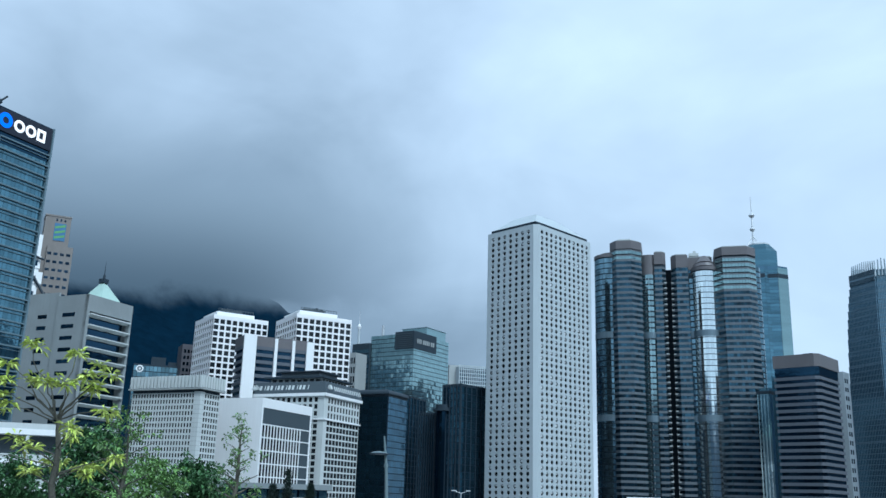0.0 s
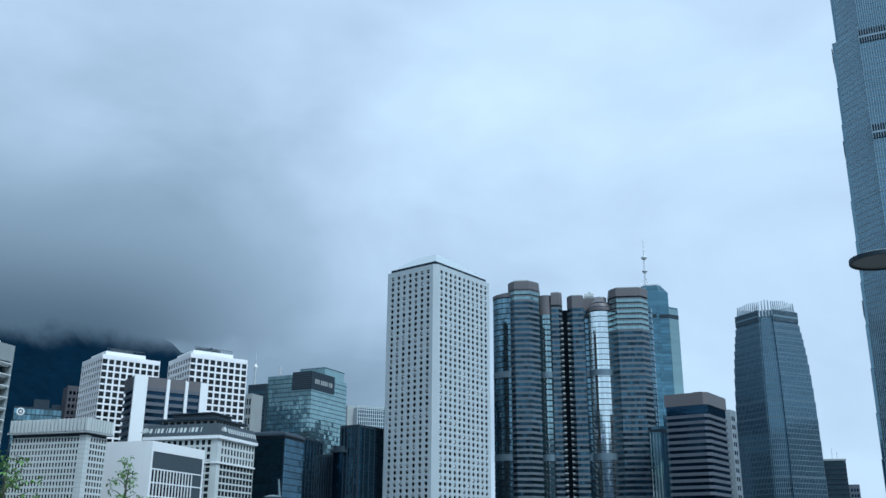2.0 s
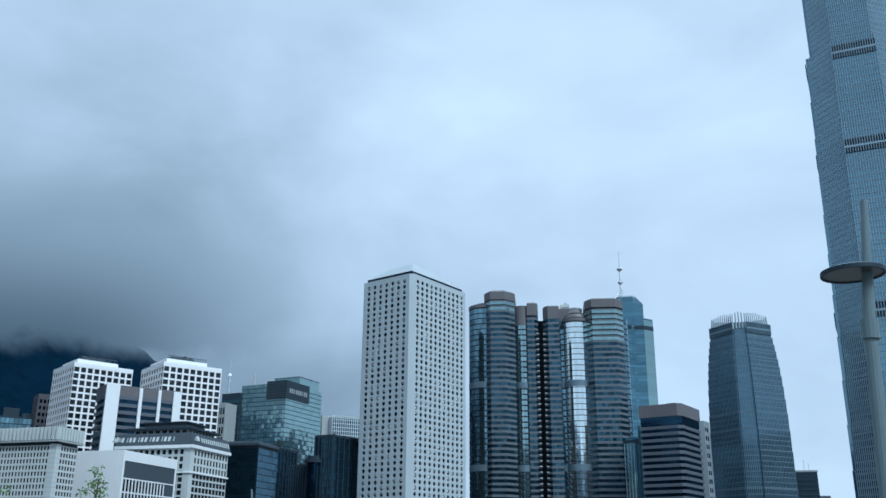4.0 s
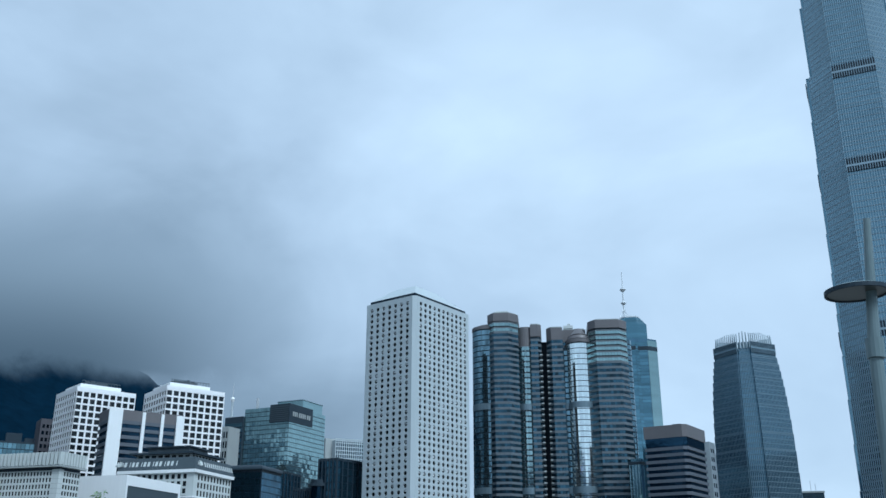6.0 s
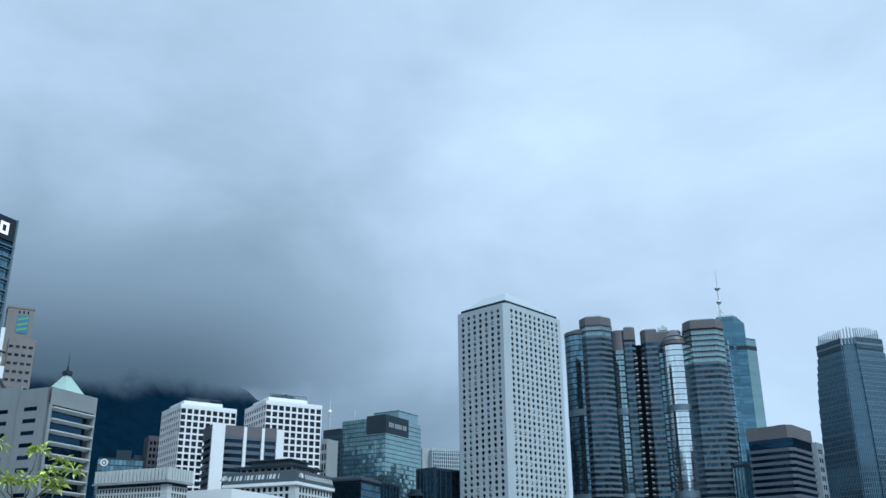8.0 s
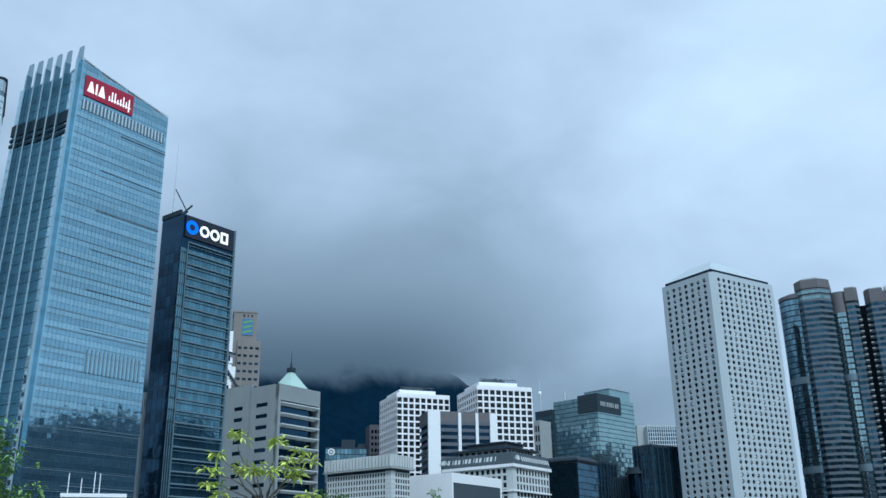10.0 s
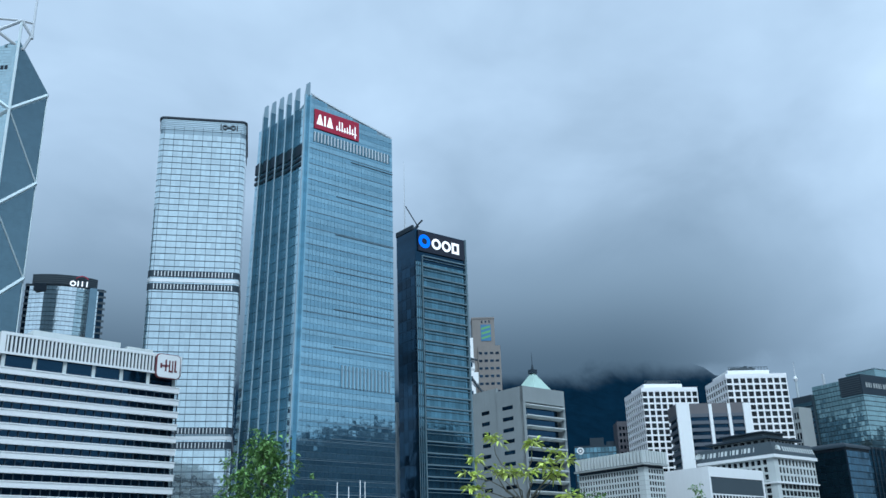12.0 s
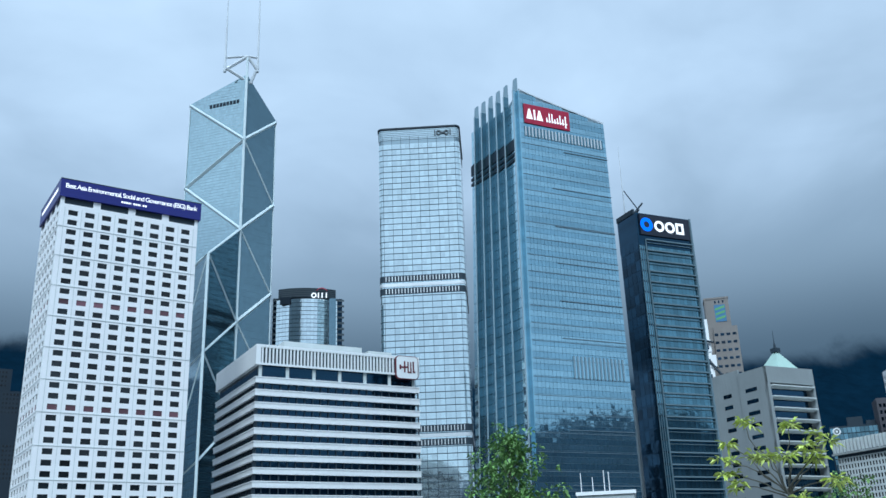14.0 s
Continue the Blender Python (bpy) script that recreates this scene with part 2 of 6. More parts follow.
def curtain(parent, face, u0, u1, z0, z1, nu, nz, material, gap=0.16, floor_gap=0.3, w=0.0, single=0, low=0.0, name="glass_pane", tilt=0.004, out=0.15, top=None, alt=None):
    """A curtain wall of separate panes in front of a dark core; the first panes are parts, the rest one sheet of panes."""
    su, sz = (u1 - u0) / nu, (z1 - z0) / nz
    rest, kept, rest2, kept2 = Mesh(), [], Mesh(), []
    rng = random.Random(len(parent.name) * 31 + nu * 7 + nz)
    for j in range(nz):
        for i in range(nu):
            a, b, lo, hi = u0 + i * su + gap / 2, u0 + (i + 1) * su - gap / 2, z0 + j * sz + floor_gap / 2, z0 + (j + 1) * sz - floor_gap / 2
            if top and hi > top((a + b) / 2):
                continue
            second = alt and j % 2
            if single and z0 + j * sz >= low and len(kept) + len(kept2) < single:
                (kept2 if second else kept).append(((a + b) / 2, (lo + hi) / 2))
                continue
            s, t = rng.gauss(0, tilt) * (b - a), rng.gauss(0, tilt) * (hi - lo)
            q = [(a, lo, out), (b, lo, out + s), (b, hi, out + s + t), (a, hi, out + t)]
            if face == "F":
                p = [(u, -d, z) for u, z, d in q] + [(u, 0.0, z) for u, z, d in q]
            elif face == "S":
                p = [(-d, u, z) for u, z, d in q][::-1] + [(0.0, u, z) for u, z, d in q][::-1]
            else:
                p = [(w + d, u, z) for u, z, d in q] + [(w, u, z) for u, z, d in q]
            (rest2 if second else rest).add(p, [(0, 1, 2, 3), (0, 4, 5, 1), (1, 5, 6, 2), (2, 6, 7, 3), (3, 7, 4, 0)])
    if rest.v:
        part(name + "s", rest, material, parent, kind="stuff")
    if rest2.v:
        part("spandrel_" + name + "s", rest2, alt, parent, kind="stuff")
    if kept:
        panes(name, parent, face, kept, su - gap, sz - floor_gap, material, 0.15, out, w)
    if kept2:
        panes("spandrel_" + name, parent, face, kept2, su - gap, sz - floor_gap, alt, 0.15, out, w)


def ring(mesh, face, u, z, r0, r1, d0, d1, a0=0, a1=360, steps=24):
    """A flat ring or arc on a face, in one closed piece."""
    v, f = [], []
    for i in range(steps + 1):
        s = radians(a0 + (a1 - a0) * i / steps)
        for r, q in ((r0, d1), (r1, d1), (r1, d0), (r0, d0)):
            x, y = u + r * math.cos(s), z + r * math.sin(s)
            v.append((x, -q, y) if face == "F" else (-q, x, y))
        if i:
            f += [(4 * i - 4 + k, 4 * i - 4 + (k + 1) % 4, 4 * i + (k + 1) % 4, 4 * i + k) for k in range(4)]
    f += [(3, 2, 1, 0), tuple(4 * steps + k for k in range(4))]
    mesh.add(v, f)
    return mesh

# ---- ground and hill ----
g = Mesh().box(-4200, 4200, -4200, 4200, -1.0, 0.0)
ground = new("ground", g.data("ground", surface("paving", (0.16, 0.16, 0.155), 0.9, grain=2.0)))
tagged(ground, "grey paved waterfront ground reaching to the horizon", "ground", kind="structure")

# near-black blue: cloud shade and distance haze are put into the foliage colour
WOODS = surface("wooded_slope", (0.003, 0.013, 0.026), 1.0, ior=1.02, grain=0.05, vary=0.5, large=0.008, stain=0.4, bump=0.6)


def ridge(az):
    """Height angle of the hill's crest at a bearing."""
    a = 13.6 + 1.6 * math.sin(radians(az * 5.2 + 40)) + 1.2 * math.sin(radians(az * 11.0))
    a = min(a, 12.5 + 0.22 * max(0.0, az - 14))
    if az < 16:
        a = min(a, 2.0 + 12.0 * max(0.0, min(1.0, (az - 1) / 14.0)) ** 0.5)
    return a


m = Mesh()
cols, rings = 150, 14
for i in range(cols + 1):
    az = -6 + 86 * i / cols
    for j in range(rings + 1):
        k = j / rings
        d = 1250 + 800 * k
        top = 2050 * math.tan(radians(ridge(az)))
        z = top * (k ** 0.8) + 26 * k * (1 - k) * 4 * noise.noise((az * 0.35, k * 5, 0)) + 9 * noise.noise((az * 0.8, k * 9, 3)) * (0.3 + k) + 3 * noise.noise((az * 4, k * 20, 3))
        m.v.append((*heading(az, 0, d)[:2], max(z, -1.0) if j else -1.0))
for i in range(cols):
    for j in range(rings):
        o = i * (rings + 1) + j
        m.f.append((o, o + 1, o + rings + 2, o + rings + 1))
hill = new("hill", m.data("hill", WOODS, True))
tagged(hill, "wooded hillside darkened by cloud shade, its top lost in cloud", "hill", kind="structure")

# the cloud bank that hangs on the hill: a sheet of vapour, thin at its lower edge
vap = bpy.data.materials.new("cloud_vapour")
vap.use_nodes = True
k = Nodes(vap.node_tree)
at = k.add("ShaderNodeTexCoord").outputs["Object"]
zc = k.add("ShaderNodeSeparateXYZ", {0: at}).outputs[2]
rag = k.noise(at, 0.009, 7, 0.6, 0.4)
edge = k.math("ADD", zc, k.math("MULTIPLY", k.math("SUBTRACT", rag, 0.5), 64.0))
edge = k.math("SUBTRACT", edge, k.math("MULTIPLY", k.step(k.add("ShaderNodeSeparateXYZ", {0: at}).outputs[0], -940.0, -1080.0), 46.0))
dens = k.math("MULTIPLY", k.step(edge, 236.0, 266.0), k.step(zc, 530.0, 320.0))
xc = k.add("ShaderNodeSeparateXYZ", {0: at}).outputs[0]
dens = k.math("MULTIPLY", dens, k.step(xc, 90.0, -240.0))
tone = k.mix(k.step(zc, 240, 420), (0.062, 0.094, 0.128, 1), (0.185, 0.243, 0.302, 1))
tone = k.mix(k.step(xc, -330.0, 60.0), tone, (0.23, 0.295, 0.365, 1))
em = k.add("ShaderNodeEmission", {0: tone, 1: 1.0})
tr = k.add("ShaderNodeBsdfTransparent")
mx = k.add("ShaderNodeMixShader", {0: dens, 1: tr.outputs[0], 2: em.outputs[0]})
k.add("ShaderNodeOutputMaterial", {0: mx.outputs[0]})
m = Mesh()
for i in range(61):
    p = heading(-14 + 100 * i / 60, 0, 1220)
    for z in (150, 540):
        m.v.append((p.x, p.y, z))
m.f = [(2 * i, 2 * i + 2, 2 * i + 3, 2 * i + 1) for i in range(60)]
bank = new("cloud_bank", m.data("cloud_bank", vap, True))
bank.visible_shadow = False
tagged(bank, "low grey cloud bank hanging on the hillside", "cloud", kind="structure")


# ---- the white tower with round windows ----
def round_window_tower():
    w, d, h, c = 57.7, 40.4, 174.4, 2.2
    t = thing("office_tower", 59.0, 555.9, 45, "pale grey tower with rows of round porthole windows", "tower")
    part("glass_core", Mesh().prism([(c + 0.7, 0.7), (w - 0.7, 0.7), (w - 0.7, d - 0.7), (0.7, d - 0.7), (0.7, c + 0.7)], 0, h - 1), G_WINDOW, t, "dark recessed glass")
    blind = Mesh()
    rng = random.Random(5)
    for face, u0, u1, nu, name in (("F", c + 0.9, w, 11, "front_wall"), ("S", c + 0.9, d, 7, "side_wall")):
        m = Mesh()
        nz, z0, z1 = 47, 1.0, h - 2.6
        su, sz = (u1 - 2.6 - u0) / nu, (z1 - z0) / nz
        ua, ub = u0 + 0.6, u1 - 2.0

        def put(u, z, dd):
            return (u, -dd, z) if face == "F" else (-dd, u, z)
        su = (ub - ua) / nu
        for j in range(nz):
            for i in range(nu):
                cu, cz, r, s = ua + (i + 0.5) * su, z0 + (j + 0.5) * sz, 1.3, 16
                ins, out, deep = [], [], []
                for q in range(s):
                    a = 2 * math.pi * (q + 0.5) / s
                    x, y = math.cos(a), math.sin(a)
                    f = min(su / 2 / max(abs(x), 1e-6), sz / 2 / max(abs(y), 1e-6))
                    ins.append(put(cu + r * x, cz + r * y, 0.0))
                    out.append(put(cu + f * x, cz + f * y, 0.0))
                    deep.append(put(cu + r * x, cz + r * y, -0.6))
                corners = [put(cu + sx * su / 2, cz + sy * sz / 2, 0.0) for sx, sy in ((1, 1), (-1, 1), (-1, -1), (1, -1))]
                fs = []
                for q in range(s):
                    e = (q + 1) % s
                    if q % 4 == 1:
                        fs.append((q, e, s + e, 3 * s + q // 4, s + q))
                    else:
                        fs.append((q, e, s + e, s + q))
                    fs.append((2 * s + q, 2 * s + e, e, q))
                if face == "F":
                    fs = [x[::-1] for x in fs]
                m.add(ins + out + deep + corners, fs)
                if rng.random() < (0.42 if j < 38 else 0.3):
                    lo = rng.choice((0.0, 0.25, -0.4))
                    blind.on(face, cu - 0.9, cu + 0.9, cz + lo, cz + 0.95, -0.66, -0.62)
        m.on(face, u0 - 0.9, ua, 0, h, -0.7, 0)
        m.on(face, ub, u1, 0, h, -0.7, 0)
        m.on(face, ua, ub, z1, h, -0.7, 0)
        m.on(face, ua, ub, 0, z0, -0.7, 0)
        part(name, m, METAL_PANEL, t)
    part("corner_fillet", Mesh().prism([(c, 0), (c + 0.6, 0.7), (0.7, c + 0.6), (0, c)], 0, h), METAL_PANEL, t)
    part("window_blinds", blind, BLIND, t, kind="stuff")
    part("roof_slab", Mesh().prism([(c + .02, .02), (w, .02), (w, d), (.02, d), (.02, c + .02)], h - 1, h + 0.02), METAL_PANEL, t)
    part("roof_gutter", Mesh().box(1.6, w - 1.6, 1.6, d - 1.6, h, h + 2.2), BLACK, t, "black recessed gutter band")
    r = Mesh()
    r.add([(1.9, 1.9, h + 2.2), (w - 1.9, 1.9, h + 2.2), (w - 1.9, d - 1.9, h + 2.2), (1.9, d - 1.9, h + 2.2), (14, 11, h + 11.5), (w - 22, 11, h + 11.5), (w - 22, d - 11, h + 11.5), (14, d - 11, h + 11.5)],
          [(0, 1, 5, 4), (1, 2, 6, 5), (2, 3, 7, 6), (3, 0, 4, 7), (4, 5, 6, 7)])
    part("pyramid_roof", r, METAL_PANEL, t, "low white pyramid roof")
    for x, y in ((18, 14), (27, 14), (w - 9, 5)):
        part("roof_mast", Mesh().bar((x, y, h + 3 if x > 40 else h + 9), (x, y, h + 5.5 if x > 40 else h + 12.5), 0.3), DARK, t)


round_window_tower()


# ---- the white bank tower with a blue banner ----
def banner_tower():
    w, d, h, yaw = 46.2, 32.2, 127.6, 74
    t = thing("office_tower", -277.0, 132.4, yaw, "white tiled tower with small dark windows and blue banner", "tower")
    block("glass_core", w, d, h - 1, G_WINDOW, t, "dark recessed glass", inset=0.6)
    nz, pitch = 35, 3.38
    top = h - 5.0
    spots = {"F": [], "S": []}
    red = {"F": [], "S": []}
    for face, u1, nu, ww in (("F", w, 8, 3.0), ("S", d, 6, 2.9)):
        su = (u1 - 3.0) / nu
        for j in range(nz):
            zc = top - (j + 0.5) * pitch
            for i in range(nu):
                (red if j in (9, 19) else spots)[face].append((1.5 + (i + 0.5) * su, zc))
            part("spandrel", Mesh().on(face, 0, u1, zc + 0.9, zc + pitch - 0.9, -0.6, 0), WHITE, t)
        part("plinth", Mesh().on(face, 0, u1, 0, top - nz * pitch + 1.0, -0.6, 0), WHITE, t)
        for i in range(nu + 1):
            a = 0 if i == 0 else 1.5 + (i - 0.5) * su + ww / 2
            b = u1 if i == nu else 1.5 + (i + 0.5) * su - ww / 2
            part("pier", Mesh().on(face, a, b, 0, top, -0.6, 0.004), WHITE, t)
        ribs = Mesh()
        for j in range(1, nz, 3):
            z = top - j * pitch - pitch
            ribs.on(face, 0, u1, z - 0.09, z + 0.09, 0.0, 0.14)
        for i in range(0, nu + 1):
            u = min(max(1.5 + i * su, 0.2), u1 - 0.2)
            ribs.on(face, u - 0.06, u + 0.06, 0, top, 0.0, 0.09)
        part("string_course", ribs, PALE, t, "thin raised bands between groups of floors", kind="stuff")
        head = Mesh()
        head.on(face, 0, u1, top, top + 1.2, -0.6, 0.006)
        for i in range(5):
            u = u1 * i / 4
            head.on(face, max(0, u - 1.2), min(u1, u + 1.2), top + 1.2, h, -0.6, 0.006)
        part("top_wall", head, WHITE, t)
        slots = [(u1 * (i + 0.5) / 4, top + 2.6) for i in range(4)]
        panes("plant_louvre", t, face, slots, u1 / 4 - 2.4, 2.6, DARK, 0.1, -0.25)
        panes("window", t, face, spots[face][:280], ww, 1.8, G_WINDOW, 0.08, -0.22)
        panes("window", t, face, red[face], ww, 1.8, RED_BLIND, 0.08, -0.22, label="window with a dark red blind")
    part("roof_slab", Mesh().box(0.02, w - .02, 0.02, d - .02, h - 1, h), WHITE, t)
    b = thing("banner", -277.0, 132.4, yaw, "dark blue banner with white lettering round a rooftop", "sign", z=h)
    front = part("front_board", Mesh().box(-0.7, w + 0.7, -0.8, 0.1, -1.6, 4.6), NAVY, b)
    side = part("side_board", Mesh().box(-0.72, 0.1, 0.1, d, -1.6, 4.6), NAVY, b)
    part("rear_board", Mesh().box(w - 0.1, w + 0.68, 0.1, d, -1.6, 4.6), NAVY, b)
    part("top_trim", Mesh().box(-0.74, w + 0.74, -0.84, d, 4.6, 4.9), DARK, b)
    f = bpy.data.curves.new("lettering", "FONT")
    f.body, f.size, f.extrude = "Best Asia Environmental, Social and Governance (ESG) Bank", 2.3, 0.05
    f.align_x, f.align_y = "CENTER", "CENTER"
    f.materials.append(LETTER)
    lt = new("lettering", f)
    lt.parent = front
    lt.matrix_local = pose(w / 2, -0.86, 2.3, 90, 0, 0)
    f.space_character = 0.82
    m = Mesh()
    for i in range(11):
        m.box(w / 2 - 4 + i * 0.8, w / 2 - 4 + i * 0.8 + (0.6 if i not in (4, 8) else 0.15), -0.86, -0.8, -0.4, 0.25)
    part("small_line", m, LETTER, front, "small unreadable white line")
    m = Mesh()
    for i in range(26):
        m.box(-0.78, -0.72, 3 + i * 1.0, 3.7 + i * 1.0, 1.4, 2.6)
    part("side_line", m, LETTER, side, "unreadable white line seen edge-on")


banner_tower()


# ---- the long banded block with the finned parapet ----
def banded_block():
    w, d, h = 64.6, 53.2, 84.7
    t = thing("office_block", -262.3, 203.5, 69, "long white office block with dark ribbon windows", "office block")
    block("glass_core", w, d, h - 3, G_DARK, t, "dark ribbon glass", inset=1.0)
    top = h - 11.5
    j = 0
    while top - j * 4.55 > 0:
        z = top - j * 4.55
        b = Mesh().box(-0.25, w + .25, -0.25, d + .25, max(0, z - 2.2), z)
        part("spandrel", b, PAINT, t)
        b = Mesh().box(-0.45, w + .45, -0.45, d + .45, z - 0.35, z + 0.02)
        part("ledge", b, PAINT, t)
        j += 1
        m = Mesh()
        for u in range(22):
            m.on("F", u * 3.07 + 0.0, u * 3.07 + 0.35, z - 4.5, z - 2.2, -1.0, -0.45)
        for u in range(18):
            m.on("S", u * 3.07 + 0.3, u * 3.07 + 0.65, z - 4.5, z - 2.2, -1.0, -0.45)
        part("mullion_grid", m, DARK, t, kind="stuff")
    part("recessed_storey", Mesh().box(2.2, w - 2.2, 2.2, d - 2.2, h - 11.5, h - 4), G_TEAL, t, "recessed teal glass storey")
    for i in range(7):
        part("column", Mesh().box(1 + i * 10.2, 2.2 + i * 10.2, 0.6, 2.0, h - 11.5, h - 7), PALE, t)
    p = Mesh().box(0.3, w - 0.3, 0.3, d - 0.3, h - 7, h - 0.6)
    part("parapet", p, DARK, t, "dark backing behind concrete fins")
    frame_top = Mesh().box(-0.4, w + .4, -0.4, d + 0.4, h - 0.8, h + 0.25).box(-0.4, 1.4, -0.4, d + .4, h - 7.2, h - 0.8).box(w - 1.6, w + .4, -0.4, d + .4, h - 7.2, h - .8).box(1.4, w - 1.6, -0.3, 0.3, h - 7.2, h - 6.4)
    part("parapet_frame", frame_top, PAINT, t)
    n_f = 46
    for i in range(n_f):
        u = 1.8 + i * (w - 3.6) / n_f
        part("fin", Mesh().box(u, u + 0.55, -0.32, 0.3, h - 6.4, h - 0.8), PAINT, t)
    m = Mesh().box(-0.3, 0.3, 1.5, d, h - 6.6, h - .85)
    part("side_parapet", m, PAINT, t)
    part("roof", Mesh().box(1, w - 1, 1, d - 1, h - 0.5, h - 0.1), CONCRETE, t)
    part("plant_room", Mesh().box(14, 46, 12, 40, h - 0.1, h + 5.5), PALE, t)
    part("water_tank", Mesh().box(48, 58, 10, 30, h - 0.1, h + 4.0), PALE, t)
    s = thing("rooftop_sign", -262.3, 203.5, 69, "white rounded square sign with dark red strokes", "sign")
    r = Mesh()
    cx, cz, a, rr = w - 5.6, h - 4.4, 4.5, 1.4
    pl = [(cx + sx * (a - rr) + rr * math.cos(radians(q)), cz + sy * (a - rr) * 0.93 + rr * math.sin(radians(q))) for sx, sy, st in ((1, 1, 0), (-1, 1, 90), (-1, -1, 180), (1, -1, 270)) for q in range(st, st + 91, 15)]
    k = len(pl)
    r.add([(x, -2.0, z) for x, z in pl] + [(x, -0.8, z) for x, z in pl], [tuple(range(k)), tuple(range(2 * k - 1, k - 1, -1))] + [(i, k + i, k + (i + 1) % k, (i + 1) % k) for i in range(k)])
    board = part("board", r, PAINT, s)
    pl2 = [((x - cx) * 1.06 + cx, (z - cz) * 1.06 + cz) for x, z in pl]
    r = Mesh().add([(x, -1.9, z) for x, z in pl2] + [(x, -0.9, z) for x, z in pl2], [tuple(range(k)), tuple(range(2 * k - 1, k - 1, -1))] + [(i, k + i, k + (i + 1) % k, (i + 1) % k) for i in range(k)])
    part("rim", r, MAROON, s)
    m = Mesh()
    for u0, u1, z0, z1 in ((-3.3, -2.6, -.9, .9), (-2.6, -1.4, -.3, .3), (-1.4, -.8, -2, 2.4), (-.8, 0.2, -.2, .4), (.1, .6, -2.2, 2.2), (0.6, 1.6, -2.2, -1.6), (1.3, 1.8, -2.2, 2.2), (2.3, 2.9, -2.0, 2.4), (2.9, 3.4, -2.0, -1.4)):
        m.box(cx + u0, cx + u1, -2.1, -2.0, cz + z0, cz + z1)
    part("lettering", m, MAROON, board, "dark red strokes")


banded_block()


# ---- the prism tower with white bracing and twin masts ----
def braced_tower():
    C, L, R, N, B = heading(53.5, 0, 530), heading(57.1, 0, 552), heading(51.45, 0, 545), heading(55.42, 0, 505), heading(54.0, 0, 585)
    t = thing("skyscraper", C.x, C.y, 0, "faceted glass skyscraper with white diagonal bracing and twin masts", "skyscraper")
    C, L, R, N, B = (Vector((p.x - C0.x, p.y - C0.y)) for C0 in [C.copy()] for p in (C, L, R, N, B))

    def hgt(el, d):
        return 1.6 + d * math.tan(radians(el))
    zc, zl, zr = hgt(30.25, 530), hgt(28.2, 552), hgt(27.62, 545)
    plan = [(C.x, C.y), (R.x, R.y), (B.x, B.y), (L.x, L.y)]
    part("tall_prism", Mesh().prism(plan, 0, [zc, zr, 250, zl]), JOINT, t, "grey joints behind the glass")

    def skin(name, a, za, b, zb, nu, pitch, material, gap=0.16):
        """Panes between two uprights, cut off along the sloping top."""
        m = Mesh()
        rng = random.Random(nu)
        nrm = Vector(((b - a).y, -(b - a).x)).normalized()
        for i in range(nu):
            p, q = a.lerp(b, (i + 0.1 * gap) / nu), a.lerp(b, (i + 1 - 0.1 * gap) / nu)
            lim0, lim1 = za + (zb - za) * i / nu, za + (zb - za) * (i + 1) / nu
            z = 0.0
            while z < max(lim0, lim1):
                e = [rng.gauss(0, 0.003) + 0.25 for _ in range(4)]
                z0a, z0b, z1a, z1b = min(z, lim0), min(z, lim1), min(z + pitch - gap, lim0), min(z + pitch - gap, lim1)
                pts = [(p, z0a, e[0]), (q, z0b, e[1]), (q, z1b, e[2]), (p, z1a, e[3])]
                m.add([((v + nrm * o).x, (v + nrm * o).y, h) for v, h, o in pts], [(0, 1, 2, 3)])
                z += pitch
        part(name, m, material, t, kind="stuff")
    # each facet's glass colour holds its reflection: bright left, darker right and below
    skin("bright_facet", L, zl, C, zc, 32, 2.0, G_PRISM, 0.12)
    skin("dark_facet", C, zc, R, zr, 12, 4.0, G_PRISM_DULL_SKY, 0.05)
    zn_c, zn_n, zn_l = hgt(21.0, 529), hgt(19.45, 505), hgt(17.6, 551)
    off = (N - C).normalized() * 0.3
    part("low_prism", Mesh().prism([(L.x + off.x, L.y + off.y), (N.x, N.y), (C.x + off.x, C.y + off.y)], 0, [zn_l, zn_n, zn_c]), JOINT, t, "dark core")
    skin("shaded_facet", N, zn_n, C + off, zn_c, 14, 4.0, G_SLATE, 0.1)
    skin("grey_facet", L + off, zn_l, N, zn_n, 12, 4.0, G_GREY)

    def P(v, el, d, out=0.5):
        n2 = Vector((v.x, v.y)) + Vector((t.location.x, t.location.y)) * (-out / 530.0)
        return (n2.x, n2.y, hgt(el, d))

    def beam(a, b, r=1.15):
        part("brace", Mesh().bar(a, b, r, 4), BRACE, t)
    beam(P(C, 0, 530), P(C, 31.2, 530), 1.0)
    beam(P(R, 0, 545), P(R, 27.6, 545), 0.4)
    beam(P(L, 0, 552), P(L, 28.2, 552), 0.3)
    beam(P(N, 0, 505), P(N, 19.45, 505), 1.0)
    cs, rs, ls = [26.4, 21.0, 15.4, 9.4], [27.5, 22.5, 17.1, 11.4], [28.1, 23.2, 17.9]
    for i, c in enumerate(cs):
        beam(P(C, c, 530), P(R, rs[i], 545))
        if i < 3:
            beam(P(C, c, 530), P(R, rs[i + 1], 545), 0.55)
    for i in range(2):
        beam(P(C, cs[i], 530), P(L, ls[i], 552))
        beam(P(C, cs[i], 530), P(L, ls[i + 1], 552))
    ns = [19.45, 13.55, 7.2]
    for i in range(3):
        beam(P(N, ns[i], 505), P(C, [21.0, 15.4, 9.4][i], 529.5), 0.8)
        beam(P(N, ns[i], 505), P(L, [17.6, 11.6, 5.5][i], 551), 0.7)
        if i < 2:
            beam(P(N, ns[i], 505), P(C, [15.4, 9.4][i], 529.5), 0.7)
            beam(P(N, ns[i], 505), P(L, [11.6, 5.5][i], 551), 0.6)
